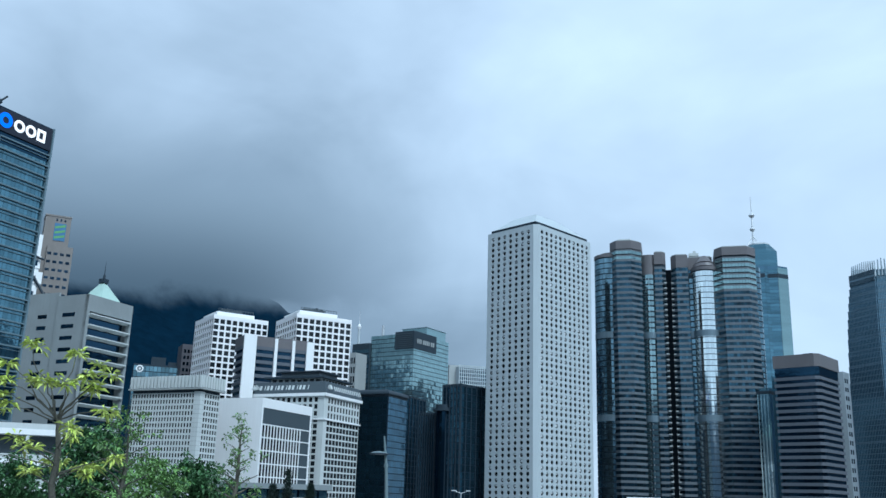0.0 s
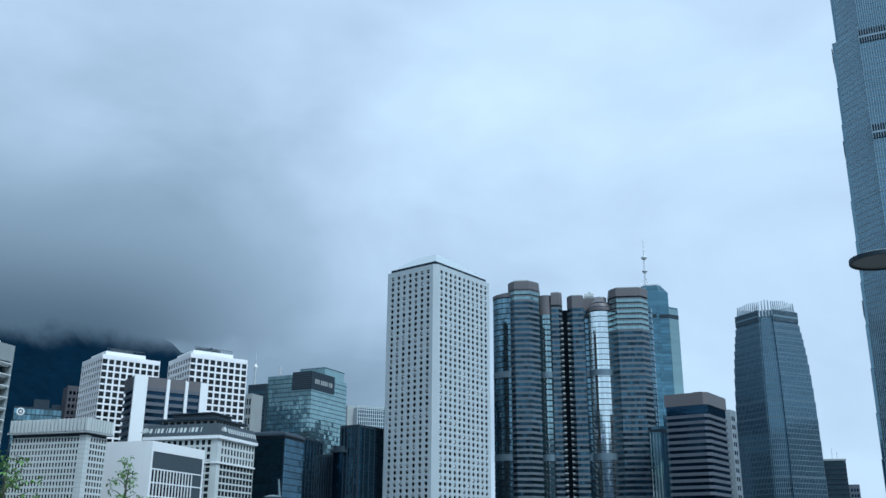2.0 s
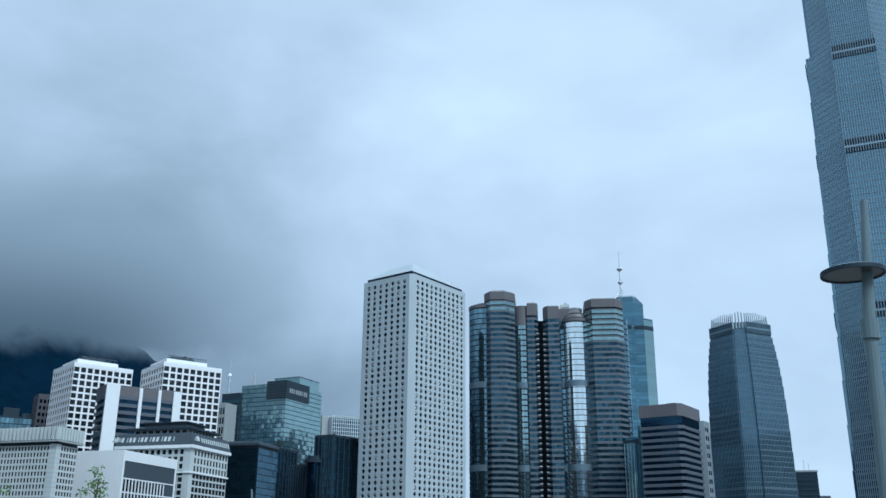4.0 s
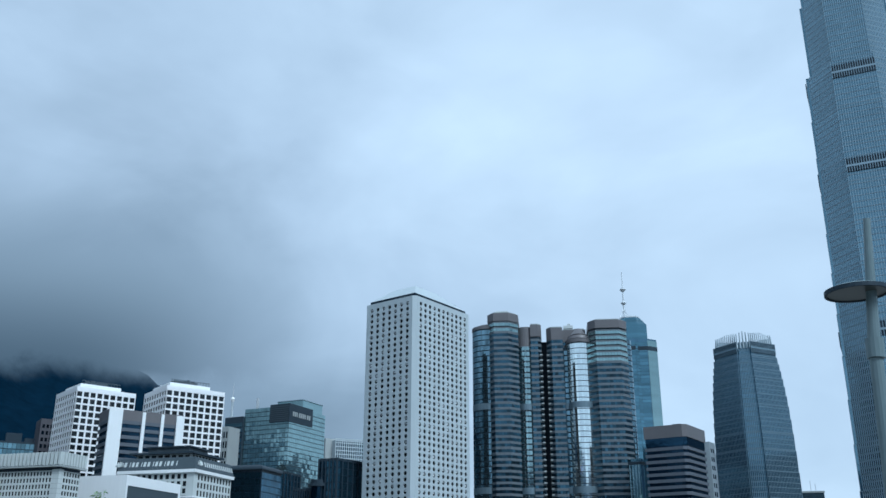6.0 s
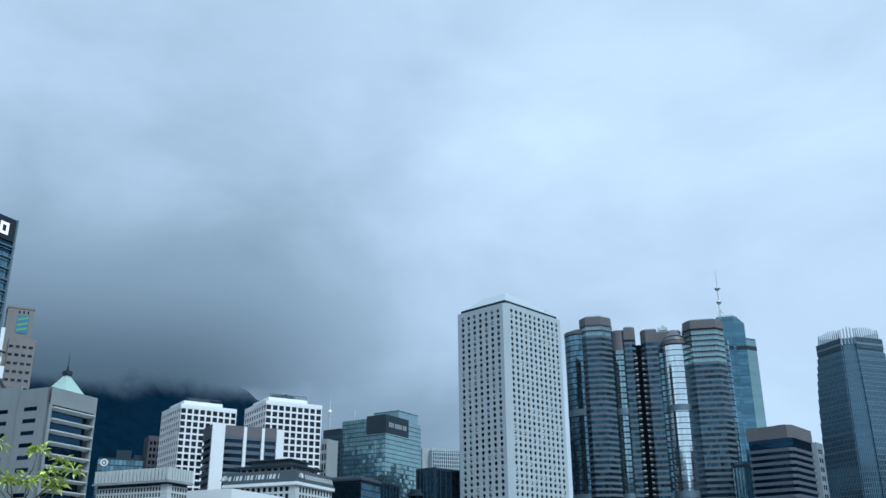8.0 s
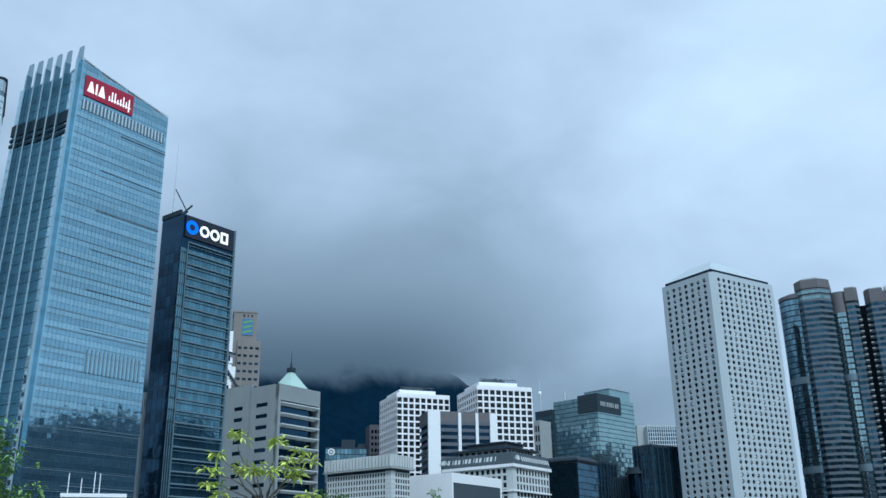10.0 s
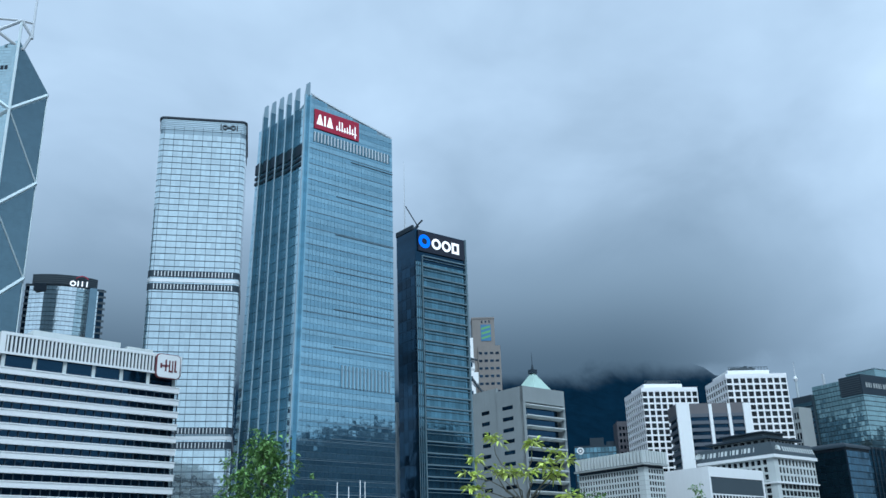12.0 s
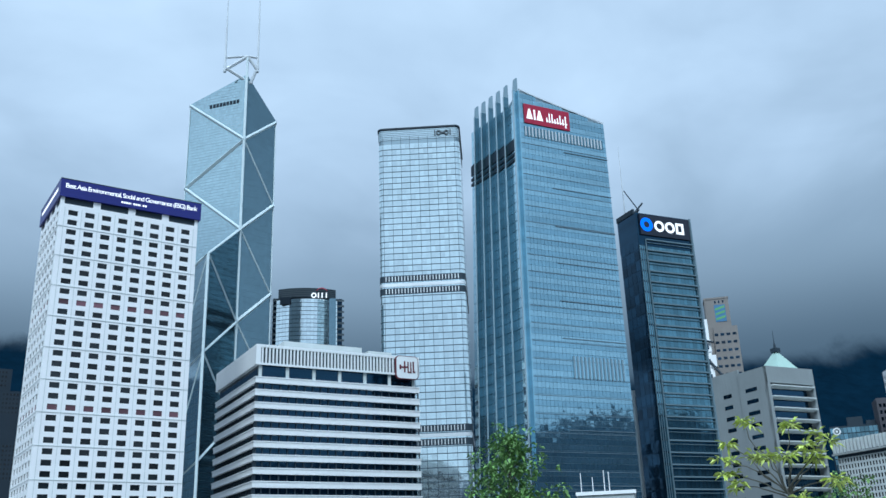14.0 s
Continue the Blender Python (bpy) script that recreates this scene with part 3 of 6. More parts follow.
    slot = Mesh()
    for i in range(9):
        a = L.lerp(C, 0.36 + 0.06 * i)
        b = L.lerp(C, 0.36 + 0.06 * i + 0.045)
        nr = Vector(((C - L).y, -(C - L).x)).normalized() * 0.4
        z0, z1 = hgt(28.3, 538), hgt(28.52, 538)
        slot.add([(a.x + nr.x, a.y + nr.y, z0), (b.x + nr.x, b.y + nr.y, z0), (b.x + nr.x, b.y + nr.y, z1), (a.x + nr.x, a.y + nr.y, z1)], [(0, 1, 2, 3)])
    part("plant_louvre", slot, BLACK, t)
    apex = P(C, 31.3, 530)
    for az, el in ((55.0, 30.5), (52.8, 30.65)):
        b = heading(az, 0, 530) - Vector((t.location.x, t.location.y, 0))
        z0 = hgt(el, 530)
        part("mast", Mesh().bar((b.x, b.y, z0), (b.x, b.y, z0 + 36), 0.75, 8, 0.6).bar((b.x, b.y, z0 + 36), (b.x, b.y, z0 + 62), 0.45, 8, 0.25), ALU, t)
        part("mast_foot", Mesh().bar((b.x, b.y, z0 - 2.5), (b.x, b.y, z0 + 1), 1.0, 8), ALU, t)
        part("mast_strut", Mesh().bar((b.x, b.y, z0 + 8), apex, 0.7).bar((b.x, b.y, z0 - 1), apex, 1.0).bar((b.x, b.y, z0 + 1), (C.x, C.y + 3, zc - 5), 1.0), ALU, t)


braced_tower()


# ---- the slim silver tower ----
def silver_tower():
    w, d, h, r = 52.5, 52.5, 281.6, 3.0
    t = thing("skyscraper", -381.0, 388.0, 37.5, "slim square silver glass skyscraper with rounded corners", "skyscraper")

    def plan(o):
        return [(cx + (r + o) * math.cos(radians(a)), cy + (r + o) * math.sin(radians(a))) for cx, cy, st in ((w - r, d - r, 0), (r, d - r, 90), (r, r, 180), (w - r, r, 270)) for a in range(st, st + 91, 18)]
    part("core", Mesh().prism(plan(-0.2), 0, h - 1), JOINT, t, "dark joints behind the glass")
    pitch = 3.98
    rows = int((h - 8) / pitch)
    curtain(t, "F", r, w - r, 0, rows * pitch, 16, rows, G_PALE, 0.07, 0.55, single=300, low=100, tilt=0.002)
    for cx, cy, st, nm in ((r, r, 180, "corner_glass"), (w - r, r, 270, "corner_glass"), (w - r, d - r, 0, "corner_glass")):
        m = Mesh()
        for j in range(rows):
            for i in range(5):
                a, b = radians(st + 18 * i), radians(st + 18 * i + 17.5)
                q = [(cx + (r + .12) * math.cos(a), cy + (r + .12) * math.sin(a)), (cx + (r + .12) * math.cos(b), cy + (r + .12) * math.sin(b))]
                z0, z1 = j * pitch + .25, (j + 1) * pitch - .25
                m.add([(*q[0], z0), (*q[1], z0), (*q[1], z1), (*q[0], z1)], [(0, 1, 2, 3)])
        part(nm, m, G_PALE, t, kind="stuff")
    curtain(t, "S", r, d - r, 0, rows * pitch, 16, rows, G_PALE, 0.12, 0.5)
    curtain(t, "R", r, d - r, 0, rows * pitch, 16, rows, G_PALE, 0.12, 0.5, w=w)
    m = Mesh()
    for i in range(9):
        u = r + (w - 2 * r) * i / 8
        m.on("F", u - 0.1, u + 0.1, 0, h - 6, 0.1, 0.3)
    part("mullion_grid", m, DARK, t, kind="stuff")
    for z in (78.2, 86.2, 170.5, 178.5):
        part("refuge_band", Mesh().prism(plan(0.35), z - 2.0, z + 2.0), DARK, t, "dark refuge floor band")
        m = Mesh()
        for i in range(8):
            for o in range(3):
                u = r + (w - 2 * r) * (i + (o + 0.3) / 3) / 8
                m.on("F", u, u + 0.5, z - 1.5, z + 1.5, 0.35, 0.6)
        part("refuge_louvres", m, ALU, t, kind="stuff")
    for z in (82.2, 174.5):
        part("pale_band", Mesh().prism(plan(0.4), z - 1.0, z + 1.0), ALU, t)
    for i in range(5):
        part("crown_rail", Mesh().prism(plan(0.3), h - 7.2 + i * 1.3, h - 6.85 + i * 1.3), JOINT, t)
    part("crown", Mesh().prism(plan(0.1), h - 8, h - 0.8), G_PALE, t)
    part("crown_cap", Mesh().prism(plan(0.8), h - 0.8, h + 0.4), BLACK, t)
    m = Mesh()
    cx, cz = w - 10.5, h - 4.6
    for s in (-1, 1):
        ring(m, "F", cx + s * 2.5, cz, 0.9, 1.7, 0.5, 0.9)
    m.on("F", cx - 1.3, cx + 1.3, cz - 0.5, cz + 0.5, 0.5, 0.9).on("F", cx - 5.4, cx - 4.6, cz - 1.7, cz + 1.7, 0.5, 0.9).on("F", cx + 4.6, cx + 5.4, cz - 1.7, cz + 1.7, 0.5, 0.9)
    sg = thing("rooftop_sign", t.location.x, t.location.y, 37.5, "dark plain logo shapes near a tower top", "sign")
    part("lettering", m, GREY_PANEL, sg)


silver_tower()


# ---- the blue glass tower with fins ----
def finned_tower():
    w, d, h = 37.2, 38.5, 175.0
    t = thing("office_tower", -175.2, 253.3, 66, "blue glass office tower with curved fins and red sign", "tower")
    h_r = 167.6                                    # the roof falls towards the far corner

    def roof(u):
        return h - (h - h_r) * (u / w) ** 0.85
    part("core", Mesh().prism([(0, 0), (w, 0), (w, d), (0, d)], 0, [h - 0.6, h_r - 0.6, h_r - 8, h - 14]), FIN, t, "grey-blue joints behind the panes")
    curtain(t, "F", 0, w, 0, 177.2, 26, 86, G_BLUE, 0.09, 0.11, single=300, low=90, top=roof, tilt=0.003, alt=G_BLUE_DEEP)
    bands = Mesh()
    for j in range(0, 28):
        z = j * 6.214
        if z < h_r - 14:
            bands.on("F", 0, w, z + 3.3, z + 3.5, 0.12, 0.28)
    part("floor_line", bands, JOINT, t, kind="stuff")
    for j, z in enumerate((151.5, 136, 121, 107, 93.0, 79.5, 48, 30)):
        part("ledge", Mesh().on("F", 12 if j else 18, w, z - 0.12, z + 0.12, 0.1, 0.45), JOINT, t)
    edge = Mesh()
    for i in range(12):
        a, b = w * i / 12, w * (i + 1) / 12
        edge.add([(a, -0.3, roof(a)), (b, -0.3, roof(b)), (b, 0.5, roof(b)), (a, 0.5, roof(a)), (a, -0.3, roof(a) - 0.5), (b, -0.3, roof(b) - 0.5)], [(0, 1, 2, 3), (4, 5, 1, 0)])
    part("parapet_trim", edge, ALU, t)
    for z0, z1, u0, nn, nm in ((155.6, 159.4, 1.5, 24, "louvre"), (65.8, 73.4, 15, 14, "louvre")):
        for i in range(nn):
            u = u0 + (w - 1.5 - u0) * i / nn
            part(nm, Mesh().on("F", u + 0.25, u + 0.7, z0, z1, 0.1, 0.6), ALU if z0 > 100 else FIN, t)
        part("louvre_backing", Mesh().on("F", u0, w - 1.3, z0, z1, 0.1, 0.25), G_SLATE if z0 > 80 else G_BLUE, t)
    # ribbed side: bays of glass set between deep fins
    nb = 6
    top = [172.5 + i * 0.8 for i in range(nb + 1)]
    for i in range(nb):
        u0, u1 = 2.2 + i * (d - 2.2) / nb, 2.2 + (i + 1) * (d - 2.2) / nb
        zt = top[i] - 2
        # bay glass is a paler copy: the bright sky it mirrors is in its colour
        curtain(t, "S", u0 + 0.4, u1 - .1, 0, zt, 4, int(zt / 3.6), G_BLUE_SKYLIT, 0.1, 0.24, out=0.5, tilt=0.003)
        for j, z in enumerate((151.2 + i * 0.8, 149.0 + i * 0.8, 146.8 + i * 0.8)):
            part("dark_louvre", Mesh().on("S", u0 + 0.4, u1 - .15, z, z + (1.1 if j else 4.2), 0.3, 0.95), BLACK, t)
    for i in range(nb):
        u = 2.2 + i * (d - 2.2) / nb if i else 1.0
        zt = top[i] + 2
        m = Mesh().box(-1.9, 0.2, u - 0.1, u + 0.3, 0, zt)
        tip = [(0.2, u + .3), (0.2, u - .1), (-1.9, u - .1), (-1.9, u + .3)]
        fin = part("fin", m, G_SLATE if i else G_BLUE, t)
        part("fin_edge", Mesh().box(-2.1, -1.9, u - 0.12, u + 0.34, 0, zt), MULLION, fin, "pale metal edge strip")
        verts = [(x, y, zt) for x, y in tip] + [(x if x > 0 else -1.4, y, zt + 4.4) for x, y in tip] + [(x if x > 0 else -0.3, y, zt + 5.6) for x, y in tip]
        faces = [(k, (k + 1) % 4, 4 + (k + 1) % 4, 4 + k) for k in range(4)] + [(4 + k, 4 + (k + 1) % 4, 8 + (k + 1) % 4, 8 + k) for k in range(4)] + [(8, 9, 10, 11)]
        part("fin_tip", Mesh().add(verts, [f[::-1] for f in faces]), FIN, fin)
    part("front_corner", Mesh().box(-0.5, 0.0, -0.35, 1.0, 0, h - 1), G_BLUE, t)
    # the ribbed side leans out towards the ground
    done = set()
    for ob in t.children_recursive:
        me, (ox, _, oz) = ob.data, ob.location
        if me.users > 1:
            ob.location.x -= 3.4 * max(0.0, 1 - oz / 172.0) * (1 - ox / w)
            continue
        if me.name in done:
            continue
        done.add(me.name)
        for v in me.vertices:
            low = max(0.0, 1 - v.co.z / 172.0)
            v.co.x, v.co.y = v.co.x - 3.4 * low * (1 - v.co.x / w), v.co.y + 6.0 * low * max(0.0, v.co.y) / d
    s = thing("facade_sign", t.location.x, t.location.y, 66, "dark red sign panel with white lettering shapes", "sign")
    board = part("panel", Mesh().on("F", 1.4, 21.2, 160.9, 168.8, 0.3, 0.6), RED, s)
    m = Mesh()
    for u, k in ((2.2, "a"), (5.4, "i"), (6.6, "a")):
        if k == "i":
            m.on("F", u + .1, u + .75, 162.7, 166.9, 0.6, 0.7)
        else:
            m.add([(u, -0.7, 162.7), (u + 2.8, -0.7, 162.7), (u + 1.75, -0.7, 166.9), (u + 1.05, -0.7, 166.9)], [(0, 1, 2, 3)])
    rng = random.Random(3)
    for i in range(8):
        u = 10.9 + i * 1.18
        m.on("F", u, u + 0.42, 162.7 - (1.0 if i == 7 else 0), 164.6 + rng.choice((0, 0.6, 2.0)), 0.6, 0.7)
        m.on("F", u, u + 0.9, 163.1, 163.5, 0.6, 0.7)
    part("lettering", m, LETTER, board, "white plain lettering shapes")


finned_tower()


# ---- the dark glass bank tower ----
def dark_bank_tower():
    w, d, h = 22.9, 11.4, 123.0
    t = thing("office_tower", -162.5, 310.0, 64, "dark blue-green glass tower with a lit sign", "tower")
    t.scale = (1.115, 1.115, 1.115)
    block("core", w, d, h - 1, G_DARK, t, "dark glass body")
    pitch = 3.9
    nz = 29
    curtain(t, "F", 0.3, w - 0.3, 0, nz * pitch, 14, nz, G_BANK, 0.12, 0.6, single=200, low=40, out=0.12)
    for j in range(nz):
        z = (j + 1) * pitch
        part("ledge", Mesh().on("F", 2.8, w + 0.5, z - 0.3, z + 0.15, 0.1, 0.9), surface("grey_ledge", (0.125, 0.185, 0.22), 0.5) if j == 0 else bpy.data.materials["grey_ledge"], t)
        part("sun_shade", Mesh().on("F", 2.8, w + 0.5, z - 1.35, z - 1.2, 0.5, 0.8), bpy.data.materials["grey_ledge"], t)
    for u0, u1, zt, o in [(0.1 + i * 0.85, 0.22 + i * 0.85, nz * pitch, 0.3) for i in range(4)] + [(w - 0.3, w + .3, h, 1.0), (2.65, 2.95, nz * pitch, 0.6)]:
        part("corner_post", Mesh().on("F", u0, u1, 0, zt, 0.05, o), bpy.data.materials["grey_ledge"], t)
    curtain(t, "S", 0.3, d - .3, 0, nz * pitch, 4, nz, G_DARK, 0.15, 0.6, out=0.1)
    part("crown", Mesh().box(-0.1, w + 0.3, -0.3, d, h - 12.2, h), G_DARK, t)
    s = thing("rooftop_sign", t.location.x, t.location.y, 64, "black sign box with blue ring and white shapes", "sign")
    s.scale = t.scale
    board = part("box", Mesh().on("F", 0.9, w - 0.7, h - 8.3, h - 0.5, 0.32, 0.9), SIGN_BLACK, s)
    c = h - 4.4
    m = Mesh()
    ring(m, "F", 3.6, c, 1.2, 2.6, 0.9, 1.05)
    part("ring_shape", m, RING_BLUE, board, "lit blue ring")
    m = Mesh()
    for u in (9.0, 13.6):
        ring(m, "F", u, c - 0.1, 1.2, 2.1, 0.9, 1.05)
    m.on("F", 16.2, 19.6, c - 2.2, c - 1.3, 0.9, 1.04).on("F", 16.2, 19.6, c + 1.1, c + 2.0, 0.9, 1.04).on("F", 16.2, 17.1, c - 1.3, c + 1.1, 0.9, 1.04).on("F", 18.7, 19.6, c - 1.3, c + 1.1, 0.9, 1.04)
    part("lettering", m, LETTER, board, "lit white plain shapes")
    part("roof_mast", Mesh().bar((1.0, 7.5, h), (1.0, 7.5, h + 30), 0.28, 6, 0.08), ALU, t, "thin white roof mast")
    part("roof_crane", Mesh().bar((2.0, 4.5, h), (3.8, 3, h + 3), 0.5).bar((3.8, 3, h + 2.6), (0.4, 6, h + 11), 0.22).bar((2.0, 4.5, h + 1), (5.4, 2.5, h + 5.4), 0.35), DARK, t, "dark window-cleaning crane on the roof")
    part("roof_rail", Mesh().box(-0.4, 0.4, 1, d, h, h + 1.8), DARK, t)


dark_bank_tower()
a = thing("side_building", *heading(29.0, 0, 378)[:2], 66, "narrow pale blue tower showing between two glass towers", "building")
block("body", 14, 16, 72, METAL_PANEL, a)
panes("window", a, "S", [(u, z) for u in (2.2, 5.6) for z in (66, 57)], 2.6, 5.0, G_DARK, 0.1, 0.06)
panes("window", a, "F", [(u, z) for u in (2.5,) for z in (67, 60)], 3.0, 3.6, G_DARK, 0.1, 0.06)


# ---- the concrete club block ----
def club_block():
    w, d, h = 28.4, 36.7, 89.0
    t = thing("office_block", -158.2, 408.2, 66, "pale concrete block with slot windows and deep ledges", "office block")
    block("core", w, d, h - 2, G_DARK, t, "dark glass", inset=2.6)
    rows = [h - 9 - j * 5.3 for j in range(16)]
    # two upright slabs on the side with a shallow fold between them
    part("side_slab", Mesh().on("S", 0, 18.0, 0, h, -1.7, 0.0), CONCRETE_WEATHERED, t)
    part("side_slab", Mesh().on("S", 18.35, d, 0, h + 2.0, -1.7, -0.7), CONCRETE_WEATHERED, t)
    part("fold", Mesh().on("S", 17.9, 18.4, 0, h - 1.2, -1.8, -0.9), DARK, t)
    panes("slot_window", t, "S", [(10.4, z) for z in rows], 7.4, 1.8, G_DARK, 0.3, 0.012)
    panes("slot_window", t, "S", [(27.0, z) for z in rows], 5.6, 1.8, G_DARK, 0.3, -0.68)
    part("front_post", Mesh().on("F", 0, 1.5, 0, h, -1.7, 0.5), CONCRETE_WEATHERED, t)
    part("front_post", Mesh().on("F", w - 1.3, w, 0, h, -1.7, 0.5), CONCRETE_WEATHERED, t)
    part("head_beam", Mesh().on("F", 0, w, h - 7.5, h, -1.7, 0.52), CONCRETE_WEATHERED, t)
    for j in range(16):
        z = h - 8.5 - j * 5.0
        x = Mesh().add([(1.5, -1.6, z - 0.5), (w - 1.3, -1.6, z - 0.5), (w - 1.3, -1.6, z), (1.5, -1.6, z), (1.5, 1.6, z - 1.3), (w - 1.3, 1.6, z - 1.3), (w - 1.3, 1.6, z), (1.5, 1.6, z)],
                       [(0, 1, 2, 3), (4, 0, 3, 7), (1, 5, 6, 2), (3, 2, 6, 7), (4, 5, 1, 0)])
        part("ledge", x, PALE, t)
    part("rear_wall", Mesh().box(w - 1, w, 1.6, d, 0, h - 1), CONCRETE_WEATHERED, t)
    part("roof", Mesh().box(1.7, w - 1, 1.6, d - .1, h - 2, h - 0.6), CONCRETE, t)
    return t


club_block()
p = thing("pyramid_roof", *heading(20.45, 0, 462)[:2], 66, "pale green copper pyramid roof with a mast", "roof")
s = 8.0
m = Mesh().add([(-s, -s, 82), (s, -s, 82), (s, s, 82), (-s, s, 82), (-s, -s, 88.0), (s, -s, 88.0), (s, s, 88.0), (-s, s, 88.0), (0, 0, 101.0)],
               [(0, 1, 5, 4), (1, 2, 6, 5), (2, 3, 7, 6), (3, 0, 4, 7), (4, 5, 8), (5, 6, 8), (6, 7, 8), (7, 4, 8)])
part("copper_cone", m, COPPER, p)
part("shaft", Mesh().box(-s + .3, s - .3, -s + .3, s - .3, 0, 82), CONCRETE_PALE, p)
part("finial", Mesh().box(-1.6, 1.6, -1.6, 1.6, 99.6, 101.6).bar((0, 0, 101), (0, 0, 104), 0.8, 8, 0.4), DARK, p)
part("mast", Mesh().bar((0, 0, 104), (0, 0, 110.5), 0.22, 6, 0.06), DARK, p)


# ---- the granite tower with the coloured panel, and its neighbours ----
t = thing("office_tower", *heading(24.1, 0, 590)[:2], 27, "tan granite tower with a blue and green panel", "tower")
w, d = 14.6, 14
block("shaft", w, d, 165, TAN, t)
part("shoulder", Mesh().box(3, w + 3.0, -3.5, d, 0, 146), TAN, t)
part("logo_panel", Mesh().on("F", 5.6, 12.2, 150, 161, 0.05, 0.3), surface("panel_blue", (0.05, 0.16, 0.3), 0.5), t, "panel with interlaced blue and green bands")
m = Mesh()
for q in range(3):
    z = 151 + q * 3.2
    m.add([(6, -0.36, z), (11.8, -0.36, z + 1.6), (11.8, -0.36, z + 3.0), (6, -0.36, z + 1.4)], [(0, 1, 2, 3)])
part("logo_banding", m, surface("panel_green", (0.12, 0.34, 0.12), 0.5), t)
panes("window", t, "F", [(4.5 + i * 3.6, 141 - j * 5) for i in range(4) for j in range(9)], 2.2, 1.5, G_DARK, 0.2, 3.6)
panes("slot", t, "F", [(6.5 + i * 2.4, 163) for i in range(3)], 0.9, 1.6, G_DARK, 0.2, 0.06)
part("coping", Mesh().box(-.3, w + .3, -.3, d, 165, 166), TAN, t)
t = thing("office_tower", *heading(25.2, 0, 560)[:2], 27, "white service tower with stacked modules and dark windows", "tower")
for j in range(9):
    block("module", 13.5 if j % 2 else 11.5, 12, 132 - j * 9, PAINT, t, z0=125 - j * 9)
    panes("window", t, "F", [(2.4 + i * 3.3, 128 - j * 9) for i in range(3)], 2.0, 3.2, G_DARK, 0.3, 0.1)
part("core", Mesh().box(0.5, 11, 0.5, 11.5, 0, 145), PAINT, t)
for p0, p1, r in (((2, 1, 134), (13, -2, 130), 0.7), ((9, 0, 120), (16, -2, 109), 0.8), ((1, -1, 145), (6, -1, 151), 0.5)):
    part("crane_arm", Mesh().bar(p0, p1, r), DARK, t)


# ---- the fluted block ----
def fluted_block():
    w, d, h = 14.2, 39.0, 55.0
    t = thing("office_block", -106.0, 417.8, 66, "pale stone block with a fluted cornice and gridded windows", "office block")
    block("core", w, d, h - 7, G_WINDOW, t, "dark recessed glass", inset=0.4)
    lattice(t, PALE, "S", 3.4, d, 0, h - 7.4, 22, 18, 0.6, 0.9, 0.0)
    lattice(t, PALE, "F", 3.0, w, 0, h - 7.4, 6, 18, 0.5, 0.9, 0.0)
    part("corner_pier", Mesh().box(-0.15, 3.0, -0.15, 3.4, 0, h - 7), PALE, t, "pale stone corner with joint lines")
    for j in range(24):
        part("joint", Mesh().box(-0.2, 3.02, -0.2, 3.42, j * 2, j * 2 + 0.12), CONCRETE, t)
    part("neck", Mesh().box(0.3, w, 0.3, d, h - 7.4, h - 5.6), DARK, t)
    # darker concrete behind the flutes deepens the shade in the gaps between them
    part("cornice", Mesh().box(-1.0, w + 1.2, -1.0, d + 1, h - 5.8, h - 0.3), CONCRETE_WEATHERED, t)
    part("cornice_lip", Mesh().box(-1.8, w + 1.7, -1.8, d + 1.2, h - 6.1, h - 5.4), CONCRETE_PALE, t)
    for i in range(21):
        u = -1.4 + i * (d + 2.2) / 21
        part("flute", Mesh().on("S", u, u + 1.15, h - 5.3, h, 0.95, 2.0), PALE, t)
    for i in range(9):
        u = -1.4 + i * (w + 2.8) / 9
        part("flute", Mesh().on("F", u, u + 1.05, h - 5.3, h, 0.95, 2.0), PALE, t)
    part("roof", Mesh().box(-1.4, w + 1.2, -1.4, d + .8, h - 0.3, h - 0.1), CONCRETE, t)


fluted_block()


# ---- the white civic block ----
def civic_block():
    w, d, h = 45.5, 27.1, 49.2
    t = thing("civic_block", -83.5, 447.3, 66, "plain white block with one ribbed window front", "office block")
    block("core", w, d, h - 1, GREY_PANEL, t, inset=0.5)
    part("blank_wall", Mesh().box(0, 1.3, 0, d, 0, h), PAINT, t)
    part("end_wall", Mesh().box(w - 1.3, w, 0.02, d, 0, h - .02), PAINT, t)
    part("head_beam", Mesh().box(1.3, w - 1.3, 0.01, 1.3, h - 4.6, h - .01), PAINT, t)
    part("roof", Mesh().box(1.3, w - 1.3, 1.3, d, h - 1.4, h - 0.3), CONCRETE_PALE, t)
    part("stone_band", Mesh().on("F", 1.3, w - 1.3, h - 12.2, h - 4.6, -0.5, -0.3), GREY_PANEL, t, "dark grey stone band")
    nz, z1 = 6, h - 12.2
    for j in range(nz + 1):
        z = z1 - j * 6.1
        part("floor_band", Mesh().on("F", 1.3, w - 1.3, z - 0.55, z, -0.5, -0.05), PAINT, t)
        if j < nz:
            panes("window", t, "F", [(2.6 + i * 2.62, z - 3.55) for i in range(13)], 2.1, 5.4, G_WINDOW, 0.1, -0.38)
            part("stone_panel", Mesh().on("F", w - 9.4, w - 1.3, z - 6.1, z - 0.75, -0.5, -0.3), GREY_PANEL, t)
    for i in range(14):
        u = 1.3 + i * 2.62
        part("rib", Mesh().on("F", u - 0.26, u + 0.26, 6, z1, -0.5, 0.0), PAINT, t)


civic_block()


